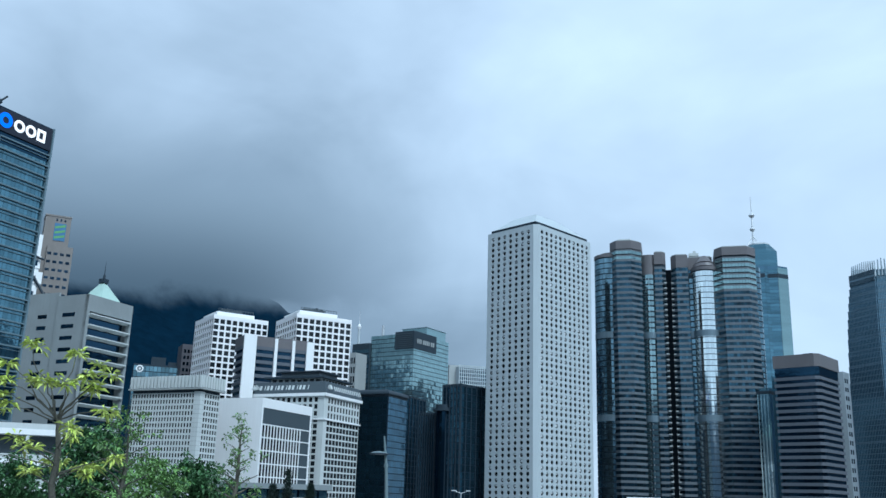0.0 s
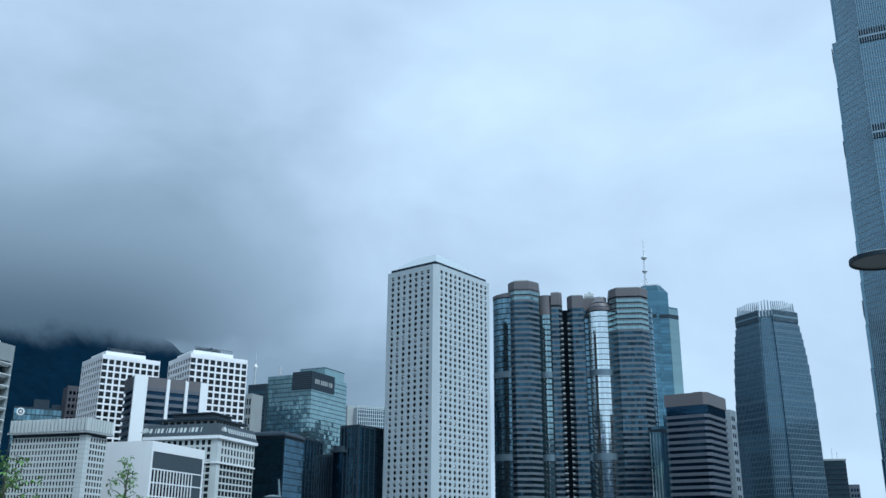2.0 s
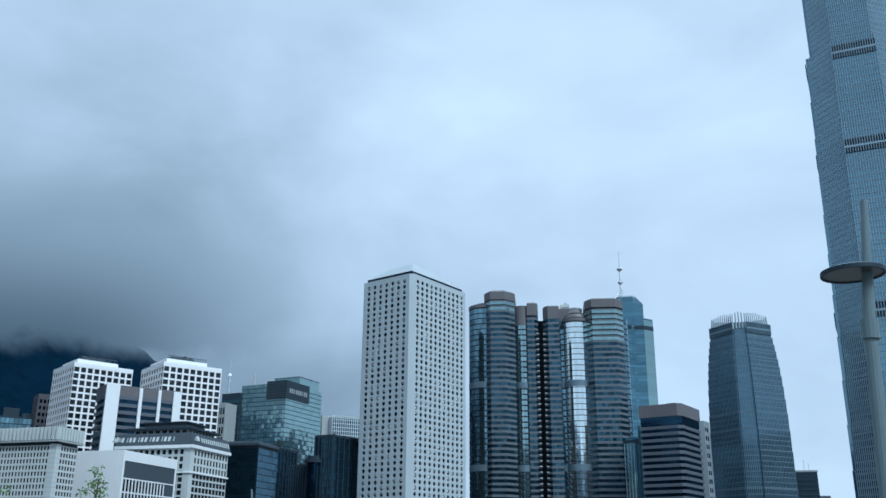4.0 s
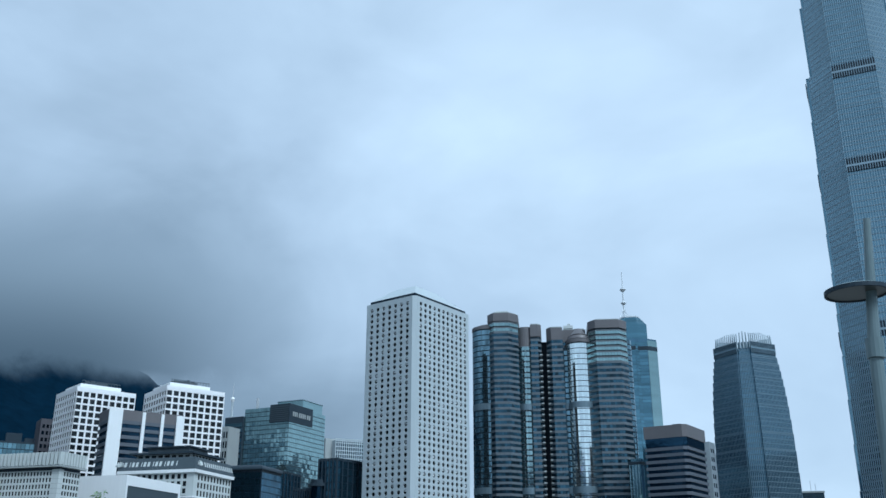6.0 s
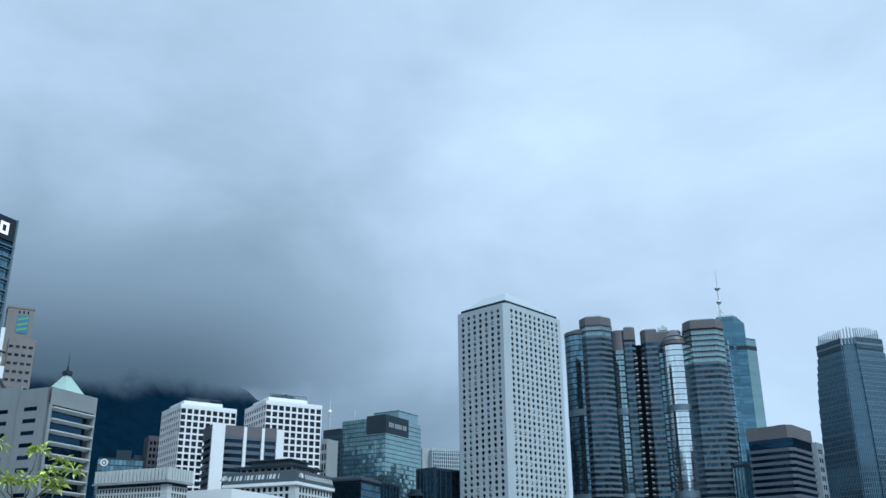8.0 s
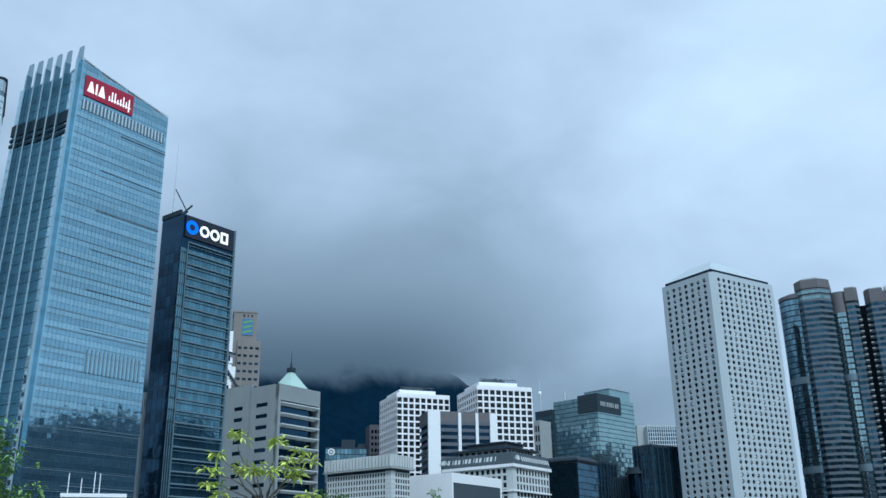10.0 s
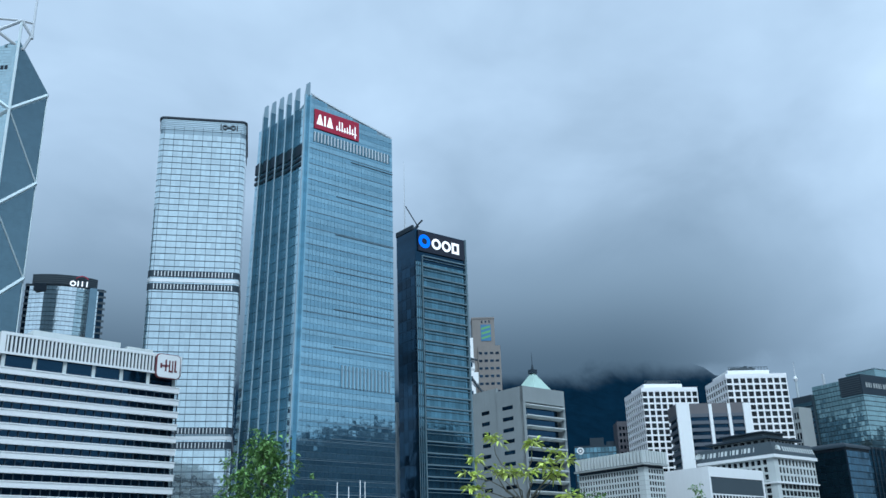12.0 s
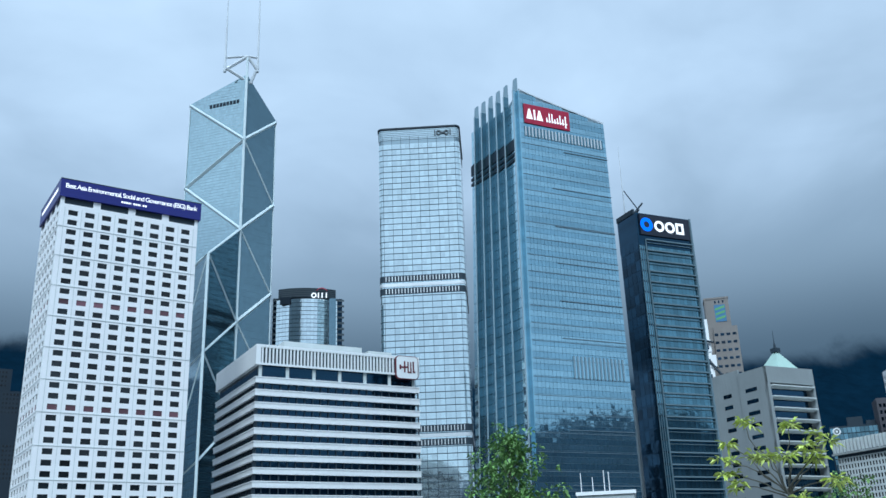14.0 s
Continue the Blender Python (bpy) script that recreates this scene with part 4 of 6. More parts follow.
# ---- the hotel ----
def hotel():
    w, d, h = 39.0, 44.7, 59.2
    t = thing("hotel", -59.9, 496.4, 66, "cream hotel with cornice, colonnade and dark name band", "hotel")
    block("core", w, d, h - 3, G_WINDOW, t, "dark glass", inset=0.3)
    lattice(t, PALE, "F", 3.4, w, 0, h - 15, 10, 13, 0.35, 0.9, 0.0)
    lattice(t, PALE, "F", 3.4, w, h - 15, h - 3, 11, 3, 1.2, 1.2, 0.1)
    lattice(t, PALE, "S", 3.4, d, h - 14, h - 3, 12, 3, 1.3, 1.2, 0.1)
    part("corner_pier", Mesh().box(-0.2, 3.4, -0.2, 3.4, 0, h - 3), PALE, t)
    lattice(t, PALE, "S", 3.4, d, 0, h - 14, 13, 14, 0.6, 0.95, 0.0)
    part("cornice", Mesh().box(-1.4, w + 1, -1.4, d, h - 3, h - 1.4), PAINT, t)
    part("lower_cornice", Mesh().box(-0.9, w + .6, -0.9, d, h - 15.6, h - 14.8), PAINT, t)
    sl = Mesh().add([(-1.2, -1.2, h - 1.4), (w + .8, -1.2, h - 1.4), (w + .8, d, h - 1.4), (-1.2, d, h - 1.4), (0.6, 0.6, h + 5), (w - 1, 0.6, h + 5), (w - 1, d, h + 5), (0.6, d, h + 5)],
                    [(0, 1, 5, 4), (1, 2, 6, 5), (3, 0, 4, 7), (4, 5, 6, 7)])
    part("name_band", sl, GREY_PANEL, t, "dark sloping name band")
    for i in range(14):
        u, v = 10 + i * 2.3, 9 + i * 2.2
        k = u + (1.4 if i % 3 else .5)
        part("letter_bar", Mesh().add([(-0.75, u, h + 0.6), (-0.75, k, h + 0.6), (0.1, k, h + 3.2), (0.1, u, h + 3.2)], [(3, 2, 1, 0)]), PALE, t)
        part("letter_bar", Mesh().add([(v, -0.75, h + 0.6), (v + 1.2, -0.75, h + 0.6), (v + 1.2, 0.1, h + 3.2), (v, 0.1, h + 3.2)], [(0, 1, 2, 3)]), PALE, t)
    ring_m = Mesh()
    for i in range(7):
        a = radians(15 + 25 * i)
        ring_m.bar((-0.9, 44, h + 0.8), (-0.4, 44 + 2.8 * math.cos(a), h + .8 + 2.8 * math.sin(a)), 0.35, 4).bar((4.5, -0.9, h + 0.8), (4.5 + 2.6 * math.cos(a), -0.4, h + 0.8 + 2.6 * math.sin(a)), 0.35, 4)
    part("fan_emblem", ring_m, PALE, t, "pale fan-shaped emblem")
    part("penthouse", Mesh().box(6, w - 6, 6, d - 6, h + 4.5, h + 7.4), PALE, t)
    for i in range(8):
        part("penthouse_window", Mesh().on("S", 7 + i * 4, 9.6 + i * 4, h + 5, h + 7, -6.05, -5.85), G_WINDOW, t)
        part("penthouse_window", Mesh().on("F", 7 + i * 3.3, 9 + i * 3.3, h + 5, h + 7, -6.05, -5.85), G_WINDOW, t)
    part("penthouse_roof", Mesh().box(3.5, w - 3, 3.5, d - 3, h + 7.4, h + 8.4), DARK, t)
    part("top_storey", Mesh().box(10, w - 10, 10, d - 10, h + 8.4, h + 11.5), GREY_PANEL, t)
    part("top_cap", Mesh().box(9, w - 9, 9, d - 9, h + 11.5, h + 12.2), DARK, t)


hotel()


# ---- the brown banded block ----
def brown_block():
    w, d, h = 43.7, 19.9, 96.8
    t = thing("office_block", -116.2, 547.8, 27, "brown office block with white piers and ribbon windows", "office block")
    block("core", w, d, h - 1, G_DARK, t, inset=0.8)
    for j in range(22):
        z = h - 6 - j * 4.2
        part("spandrel", Mesh().box(0.05, w - .05, 0, d, max(z - 2.0, 0), z), BROWN_DARK, t)
    part("head_band", Mesh().box(0.06, w - .06, 0.01, d, h - 6, h), BROWN_STONE, t)
    for u0, u1 in ((0.0, 7.6), (18.9, 20.8), (30.0, 31.8), (39.2, 43.9)):
        part("pier", Mesh().on("F", u0, u1, 0, h + (0.4 if u0 in (0.0,) else -0.5), -0.8, 0.8), PAINT, t)
    part("roof", Mesh().box(0.5, w - .5, 0.5, d - .5, h - 1, h - 0.2), CONCRETE, t)


brown_block()


# ---- the twin white gridded towers ----
def grid_tower(x, y, yaw, w, d, h, label):
    t = thing("office_tower", x, y, yaw, label, "tower", group="twin white towers")
    block("core", w, d, h - 3, G_WINDOW, t, "dark recessed glass", inset=0.5)
    nz = 28
    su, sz = lattice(t, WHITE, "F", 0, w, 1, h - 2.4, 9, nz, 1.1, 1.1, 0.0)
    part("head_beam", Mesh().box(-0.02, w + .02, -0.02, d, h - 2.4, h), WHITE, t)
    panes("window", t, "F", [((i + 0.5) * su, h - 2.4 - (j + 0.5) * sz) for j in range(16) for i in range(9)], su - 1.2, sz - 1.2, G_WINDOW, 0.1, -0.3)
    lattice(t, WHITE, "S", 0, d, 1, h - 2.4, 9, nz, 1.25, 1.5, 0.0)
    part("roof_step", Mesh().box(4, w - 8, 6, d - 4, h, h + 3.4), PAINT, t)
    part("plant_room", Mesh().box(8, w - 16, 9, d - 8, h + 3.4, h + 5.6), GREY_PANEL, t, "dark plant room")
    rng = random.Random(int(x))
    m = Mesh()
    for i in range(9):
        u, v = rng.uniform(9, w - 16), rng.uniform(9, d - 12)
        m.box(u, u + rng.uniform(1, 3), v, v + 2, h + 5.6, h + 5.6 + rng.uniform(0.6, 2.0))
    part("roof_plant", m, DARK, t, "dark roof machinery")
    for i in range(14):
        u = 5 + (w - 14) * i / 13
        part("roof_post", Mesh().box(u, u + 0.25, 6.2, 6.45, h + 3.4, h + 5.4), GREY_PANEL, t)
    part("roof_rail", Mesh().box(5, w - 8.8, 6.2, 6.45, h + 5.4, h + 5.7), GREY_PANEL, t)


grid_tower(-149.7, 604.8, 33, 38.7, 36.8, 120.1, "white gridded tower with square dark windows")
grid_tower(-92.9, 592.8, 30, 39.3, 37.9, 120.0, "taller-looking white gridded tower with square windows")


# ---- the pale green glass bank block ----
def stepped_glass():
    w, d, h = 53.0, 43.0, 136.6
    t = thing("office_tower", -20.4, 743.2, 57, "pale green glass tower with a stepped crown", "tower")
    block("core", w, d, h - 1, DARK, t)
    curtain(t, "F", 0, w, 0, h, 20, 38, G_GREEN, 0.22, 0.5, tilt=0.006)
    curtain(t, "S", 0, d, 0, h, 16, 38, G_GREEN, 0.22, 0.5, tilt=0.006)
    part("sign_box", Mesh().box(-0.6, w * .62, -0.7, d * 0.42, h - 13, h + 1.5), DARK, t, "dark louvred sign box")
    m = Mesh()
    for i in range(9):
        m.on("F", 4 + i * 2.9, 6 + i * 2.9 - (1 if i % 4 == 2 else 0), h - 8, h - 4.4, 0.7, 0.9)
    part("lettering", m, CONCRETE, t, "white lettering drawn as plain bars")
    m = Mesh()
    for i in range(8):
        m.on("S", 0.2, d * .42, h - 12 + i * 1.6, h - 11.4 + i * 1.6, 0.6, 0.8)
    part("sign_louvres", m, GREY_PANEL, t)
    part("crown", Mesh().box(w * .5, w + 3, d * .12, d * .7, h, h + 9), G_GREEN, t)
    part("crown_frame", Mesh().box(w * .48, w + 3.5, d * .1, d * .7, h + 9, h + 9.6), MULLION, t)
    part("crown_post", Mesh().box(8, 9.5, d - 6, d - 4.5, h, h + 10), ALU, t)
    part("wing", Mesh().box(-2, 26, d, d + 18, 0, h - 6), DARK, t)
    m = Mesh()
    for j in range(30):
        m.box(-2.3, -2, d + 0.3, d + 17.7, j * 4.2 + 0.5, j * 4.2 + 3.5)
    part("wing_glass", m, G_TEAL, t, kind="stuff")


stepped_glass()


# ---- dark blocks between ----
def dark_block(az, dist, yaw, w, d, h, material, label, ribs=0, roof=0.0):
    p = heading(az, 0, dist)
    t = thing("office_block", p.x, p.y, yaw, label, "office block")
    block("body", w, d, h, BLACK, t)
    curtain(t, "F", 0.4, w - .4, 0, h - 1.5, max(3, int(w / 3.5)), int(h / 4.2), material, 0.3, 0.5, tilt=0.004)
    curtain(t, "S", 0.4, d - .4, 0, h - 1.5, max(3, int(d / 3.5)), int(h / 4.2), material, 0.3, 0.5, tilt=0.004)
    if ribs:
        m = Mesh()
        for i in range(ribs + 1):
            m.on("F", w * i / ribs - .3, w * i / ribs + .3, 0, h, 0, 0.7).on("S", d * i / ribs - .3, d * i / ribs + .3, 0, h, 0, 0.7)
        part("rib", m, DARK, t, kind="stuff")
    if roof:
        k = 7
        verts, faces = [], [tuple(4 * k + i for i in range(4))]
        for i in range(k + 1):
            a = math.pi / 2 * i / k
            o, z = roof * (1 - math.cos(a)) - 1, h + 0.7 * roof * math.sin(a)
            verts += [(o, o, z), (w - o, o, z), (w - o, d - o, z), (o, d - o, z)]
            if i:
                faces += [(4 * i - 4 + q, 4 * i - 4 + (q + 1) % 4, 4 * i + (q + 1) % 4, 4 * i + q) for q in range(4)]
        m = Mesh().add(verts, faces)
        part("rounded_roof", m, DARK, t)
    part("coping", Mesh().box(-.2, w + .2, -.2, d + .2, h - 1.5, h - .01), DARK, t)
    return t


dark_block(3.0, 640, 66, 30, 34, 74.5, G_NAVY, "black glass block with a rounded dark roof", 0, 5.0)
dark_block(1.9, 690, 66, 34, 20, 80.0, G_NAVY, "black ribbed glass block", 6)
dark_block(0.1, 600, 60, 20, 12, 59, G_NAVY, "dark ribbed low tower", 7)
t = dark_block(-1.45, 580, 50, 26, 14, 75.5, G_NAVY, "dark green glass tower beside the round-windowed tower", 5)
c = thing("round_tower", *heading(-0.5, 0, 592)[:2], 0, "dark round stair tower with a flat disc cap", "tower")
part("shaft", Mesh().bar((0, 0, 0), (0, 0, 59), 5.5, 20), G_DARK, c)
part("disc_cap", Mesh().bar((0, 0, 59), (0, 0, 60.5), 7.6, 20).bar((0, 0, 60.5), (0, 0, 63), 6, 20), DARK, c)
f = thing("far_tower", *heading(-1.3, 0, 900)[:2], 20, "far pale tower with a lattice screen top", "tower")
block("body", 30, 20, 133, METAL_PANEL, f)
m = Mesh()
for i in range(14):
    m.on("F", i * 2.2, i * 2.2 + 0.8, 112, 134.5, 0, 0.6)
for i in range(7):
    m.on("F", 0, 30, 112 + i * 3.6, 112.8 + i * 3.6, 0, 0.5)
part("lattice_screen", m, METAL_PANEL, f)
part("backing", Mesh().on("F", 0.2, 29.8, 20, 132, 0.02, 0.2), G_GREY, f)
f = thing("far_tower", *heading(-0.7, 0, 905)[:2], 20, "far plain grey tower", "tower")
block("body", 12, 20, 135, CONCRETE_PALE, f)


# ---- the paired brown towers with mirror-glass bows ----
def bow(parent, cx, cy, r, z1, a0, a1, material, pitch=4.0, steps=12, gap=0.75, solid=True, belts=()):
    """A glass cylinder bay with a dark line at each floor."""
    core, m = Mesh(), Mesh()
    core.prism([(cx + (r - .25) * math.cos(2 * math.pi * i / 28), cy + (r - .25) * math.sin(2 * math.pi * i / 28)) for i in range(28)], 0, z1)
    if solid:
        part("bow_core", core, DARK, parent)
    for j in range(int(z1 / pitch)):
        for i in range(steps):
            a, b = radians(a0 + (a1 - a0) * i / steps), radians(a0 + (a1 - a0) * (i + .96) / steps)
            z0, zt = j * pitch + gap, (j + 1) * pitch
            m.add([(cx + r * math.cos(a), cy + r * math.sin(a), z0), (cx + r * math.cos(b), cy + r * math.sin(b), z0), (cx + r * math.cos(b), cy + r * math.sin(b), zt), (cx + r * math.cos(a), cy + r * math.sin(a), zt)], [(0, 1, 2, 3)])
    part("bow_glass", m, material, parent, kind="stuff")
    for z in belts:
        part("plant_belt", Mesh().bar((cx, cy, z), (cx, cy, z + 4.5), r + 0.15, 28), JOINT, parent, "grey plant-floor belt")


def banded_column(parent, plan, h, cap, pitch=4.0, glass=None, sill=1.75, seed=1, upper=0.0):
    """A granite column of any plan: dark ribbon glass between proud stone bands, a plain stone cap, and pale glass floors below the cap."""
    cx, cy = sum(p[0] for p in plan) / len(plan), sum(p[1] for p in plan) / len(plan)

    def grown(o):
        return [(x + o * (x - cx) / 12.0, y + o * (y - cy) / 12.0) for x, y in plan]
    part("column_core", Mesh().prism(grown(-0.6), 0, h - 0.5), DARK, parent)
    rng = random.Random(seed)
    panes_m, pale = Mesh(), Mesh()
    rows = int((h - cap) / pitch)
    for (ax, ay), (bx, by) in zip(plan, plan[1:] + plan[:1]):
        if ay > 20 and by > 20:
            continue
        a, b = Vector((ax, ay)), Vector((bx, by))
        nrm = Vector(((b - a).y, -(b - a).x)).normalized()
        cols = max(2, int((b - a).length / 1.9))
        for j in range(rows):
            z0, z1 = j * pitch + sill, (j + 1) * pitch
            for i in range(cols):
                p, q = a.lerp(b, (i + .05) / cols), a.lerp(b, (i + .95) / cols)
                e = [rng.gauss(0, 0.012) - 0.12 for _ in range(4)]
                (pale if z0 > h - cap - upper else panes_m).add([(*(p + nrm * e[0]), z0), (*(q + nrm * e[1]), z0), (*(q + nrm * e[2]), z1), (*(p + nrm * e[3]), z1)], [(0, 1, 2, 3)])
    part("ribbon_glass", panes_m, glass or G_RIBBON, parent, kind="stuff")
    if pale.v:
        part("upper_glass", pale, G_GREEN, parent, "pale green glass of the upper floors", kind="stuff")
    m = Mesh()
    for j in range(rows + 1):
        z = j * pitch
        if z < h - cap:
            high = z > h - cap - upper
            m.prism(plan, z, min(h - cap, z + (0.9 if high else sill + rng.uniform(-.08, .12))))
    part("floor_band", m, BAND, parent, "brown granite floor bands", kind="stuff")
    part("brown_cap", Mesh().prism(grown(0.15), h - cap, h), BROWN_STONE, parent)
    part("cap_roof", Mesh().prism(grown(-1.2), h, h + 1.0), CONCRETE, parent)


def paired_towers():
    p = heading(-14.5, 0, 660)
    t = thing("office_tower", p.x, p.y, -14.5, "brown granite tower with a dark curved glass bay", "tower", group="paired towers")
    bow(t, -44.6, 16, 11.8, 181, 170, 300, G_BAY, pitch=4.0, steps=22, gap=0.7, belts=(62, 121))
    part("bow_cap", Mesh().bar((-44.6, 16, 181), (-44.6, 16, 183.4), 12.0, 36).bar((-44.6, 16, 183.4), (-44.6, 16, 185.5), 9.0, 36, 7.0), BROWN_STONE, t)
    banded_column(t, [(-39.4, 0), (-28.6, 0), (-21.6, 7), (-21.6, 34), (-44.1, 34), (-44.1, 6)], 191.5, 6, seed=3, upper=9)
    part("roof_gear", Mesh().box(-38, -29, 5, 11, 192.5, 194.2), PALE, t)
    bow(t, -16.8, 16.5, 6.8, 168, 190, 350, G_AQUA, pitch=4.0, gap=1.1, steps=9, belts=(62, 121))
    part("bow_cap", Mesh().bar((-16.8, 17.5, 168), (-16.8, 17.5, 183.2), 6.9, 28), BROWN_STONE, t)
    banded_column(t, [(-12.8, 10), (-7.2, 10), (-4.8, 12.5), (-4.8, 34), (-12.8, 34)], 184.5, 9, seed=4)
    m = Mesh()
    for i in range(5):
        m.bar((-21.2 + i * 2.1, 10.0 + (i - 2) ** 2 * 0.5, 0), (-21.2 + i * 2.1, 10.0 + (i - 2) ** 2 * 0.5, 168), 0.2, 4)
    part("upright_rib", m, ALU, t, kind="stuff")
    for j in range(41):
        part("balcony", Mesh().box(-6.2, -4.2, 9.6, 11.8, j * 4 + 1.0, j * 4 + 2.0), CONCRETE, t)
    # black fill paints the shade in the gap between the two towers
    part("dark_slot", Mesh().box(-4.8, -1.0, 22, 34, 0, 174), BLACK, t)

    t = thing("office_tower", p.x, p.y, -14.5, "brown granite tower with a bright mirror-glass cylinder", "tower", group="paired towers")
    banded_column(t, [(2.6, 9), (10.9, 9), (10.9, 34), (-1.0, 34), (-1.0, 13)], 181.5, 9, seed=5)
    banded_column(t, [(10.9, 17), (28, 17), (28, 33.9), (10.9, 33.9)], 181.5, 9, seed=6)
    part("roof_gear", Mesh().box(12, 19, 18, 24, 183, 185.2).box(15, 17, 18, 20, 185.2, 186.6), PALE, t)
    for j in range(41):
        part("balcony", Mesh().box(-1.2, 0.9, 11.2, 13.6, j * 4 + 1.0, j * 4 + 2.0), CONCRETE, t)
    bow(t, 13.0, 14.5, 4.6, 166, 180, 350, G_BAY, pitch=4.0, gap=1.0, steps=8, belts=(62, 121))
    bow(t, 22.6, 12.4, 9.5, 169, 180, 360, G_BRIGHT, pitch=4.0, gap=0.5, steps=16, belts=(62, 121))
    part("bow_cap", Mesh().bar((22.6, 12.4, 169), (22.6, 12.4, 171.4), 9.7, 36).bar((22.6, 12.4, 171.4), (22.6, 12.6, 174), 8.8, 36, 8.0).bar((22.6, 12.6, 174), (22.6, 14, 180.5), 7.4, 36, 2.6), BROWN_STONE, t, "stepped conical stone cap")
    banded_column(t, [(34.5, 1), (51.6, 1), (57.4, 8), (57.4, 34), (29.6, 34), (29.6, 7)], 184.2, 6, seed=7, upper=26)
    bow(t, 56.0, 18, 4.9, 172, 200, 380, G_BAY, pitch=4.0, gap=0.9, steps=9)


paired_towers()


# ---- the far tower with the ball mast ----
def mast_tower():
    p = heading(-19.78, 0, 1090)
    t = thing("skyscraper", p.x, p.y, -19, "far teal glass skyscraper with notched crown and ball mast", "skyscraper")
    h = 298
    body = [(-24, 6), (-14, -6), (2, -6), (6, -2), (16, -2), (27, 8), (27, 40), (-24, 40)]
    part("body", Mesh().prism(body, 0, h - 22), G_STEEL_BLUE, t)
    m = Mesh()
    for j in range(68):
        z = j * 4.0
        for (ax, ay), (bx, by) in zip(body[:5], body[1:6]):
            nx, ny = (by - ay), -(bx - ax)
            q = math.hypot(nx, ny)
            nx, ny = nx / q * .35, ny / q * .35
            if z + 3 < h - 23:
                m.add([(ax + nx, ay + ny, z + 0.5), (bx + nx, by + ny, z + 0.5), (bx + nx, by + ny, z + 3.7), (ax + nx, ay + ny, z + 3.7)], [(0, 1, 2, 3)])
    part("glass_banding", m, G_BANK, t, kind="stuff")
    part("light_bay", Mesh().prism([(16.3, -2.3), (27.3, 7.7), (26, 9), (15, -1)], 0, h - 24), G_GREEN, t, "pale glass bay")
    part("dark_belt", Mesh().prism([(x * 1.02, y - .4) for x, y in body], h - 36, h - 31), DARK, t)
    cap = [(-22, 8), (-10, -2), (6, -2), (17, 6), (17, 34), (-22, 34)]
    inner = [(-13, 9), (-7, 4), (5, 4), (9, 9), (9, 24), (-13, 24)]
    step = Mesh().add([(x, y, h - 22) for x, y in cap] + [(x, y, h - 3) for x, y in cap] + [(x, y, h + 7) for x, y in inner],
                      [(k, (k + 1) % 6, 6 + (k + 1) % 6, 6 + k) for k in range(6)] + [(6 + k, 6 + (k + 1) % 6, 12 + (k + 1) % 6, 12 + k) for k in range(6)] + [tuple(range(12, 18))])
    part("upper_step", step, G_BANK, t, "sloping glass crown")
    part("crown_trim", Mesh().prism([(x * 1.04, y - .3) for x, y in inner], h + 6.6, h + 8), ALU, t)
    ridge = [(x * 0.98, y, h + 7.9) for x, y in inner] + [(-8, 12, h + 13.5)]
    part("pyramid_cap", Mesh().add(ridge, [(k, (k + 1) % 6, 6) for k in range(6)]), ALU, t, "pale hipped metal cap")
    mast = Mesh().bar((-8, 12, h + 8), (-8, 12, h + 40), 1.15, 8, 0.8).bar((-8, 12, h + 40), (-8, 12, h + 67), 0.7, 8, 0.4)
    for a in range(3):
        mast.bar((-8 + 7 * math.cos(a * 2.1 - .5), 12 + 7 * math.sin(a * 2.1 - .5), h + 7), (-8, 12, h + 20), 0.5)
    mast_ob = part("mast", mast, ALU, t)
    for z, r in ((h + 44, 3.8), (h + 27, 3.4)):
        part("mast_ball", Mesh().bar((-8, 12, z - 2.2), (-8, 12, z), r * .55, 12, r).bar((-8, 12, z), (-8, 12, z + 2.2), r, 12, r * .55), ALU, mast_ob)


mast_tower()


# ---- the brown ribbon-window block ----
def brown_ribbon():
    w, d, h = 36.1, 28.5, 100.1
    t = thing("office_block", 236.6, 572.0, 48, "dark brown office block with ribbon windows and chamfered corner", "office block")
    c = 2.5

    def plan(o):
        return [(c - o * .4, -o), (w + o, -o), (w + o, d + o), (-o, d + o), (-o, c - o * .4)]
    part("core", Mesh().prism(plan(-0.8), 0, h - 8), G_DARK, t)
    for j in range(22):
        z = h - 14 - j * 4.05
        part("spandrel", Mesh().prism(plan(0), z - 2.0, z), BROWN_DARK, t)
    part("glass_storey", Mesh().prism(plan(-0.5), h - 13, h - 8), G_DARK, t)
    part("head_band", Mesh().prism(plan(0.15), h - 8, h), BROWN_STONE, t)
    part("roof_gear", Mesh().box(8, 16, 6, 12, h, h + 1.6), DARK, t)
    f = thing("far_block", *heading(-23.75, 0, 690)[:2], 48, "pale slim block glimpsed between two towers", "building")
    block("body", 12, 10, 98, METAL_PANEL, f)
    panes("window", f, "F", [(3 + 4 * i, 92 - 6 * j) for i in range(2) for j in range(14)], 2.4, 3.0, G_DARK, .2, .05)
    f = thing("slim_tower", *heading(-19.72, 0, 660)[:2], 48, "slim pale ribbed tower between two brown blocks", "building")
    block("body", 5, 7, 84, G_GREY, f)
    m = Mesh()
    for i in range(4):
        m.on("S", 1 + i * 2.2, 1.9 + i * 2.2, 0, 80, 0, 0.4)
    part("rib", m, G_PALE, f)
    part("cap_rail", Mesh().box(-.4, 7.4, -.4, 9.4, 80, 82), DARK, f)


brown_ribbon()


# ---- the crowned towers ----
CLAW = surface("claw_aluminium", (0.40, 0.47, 0.51), 0.4, metal=0.3)


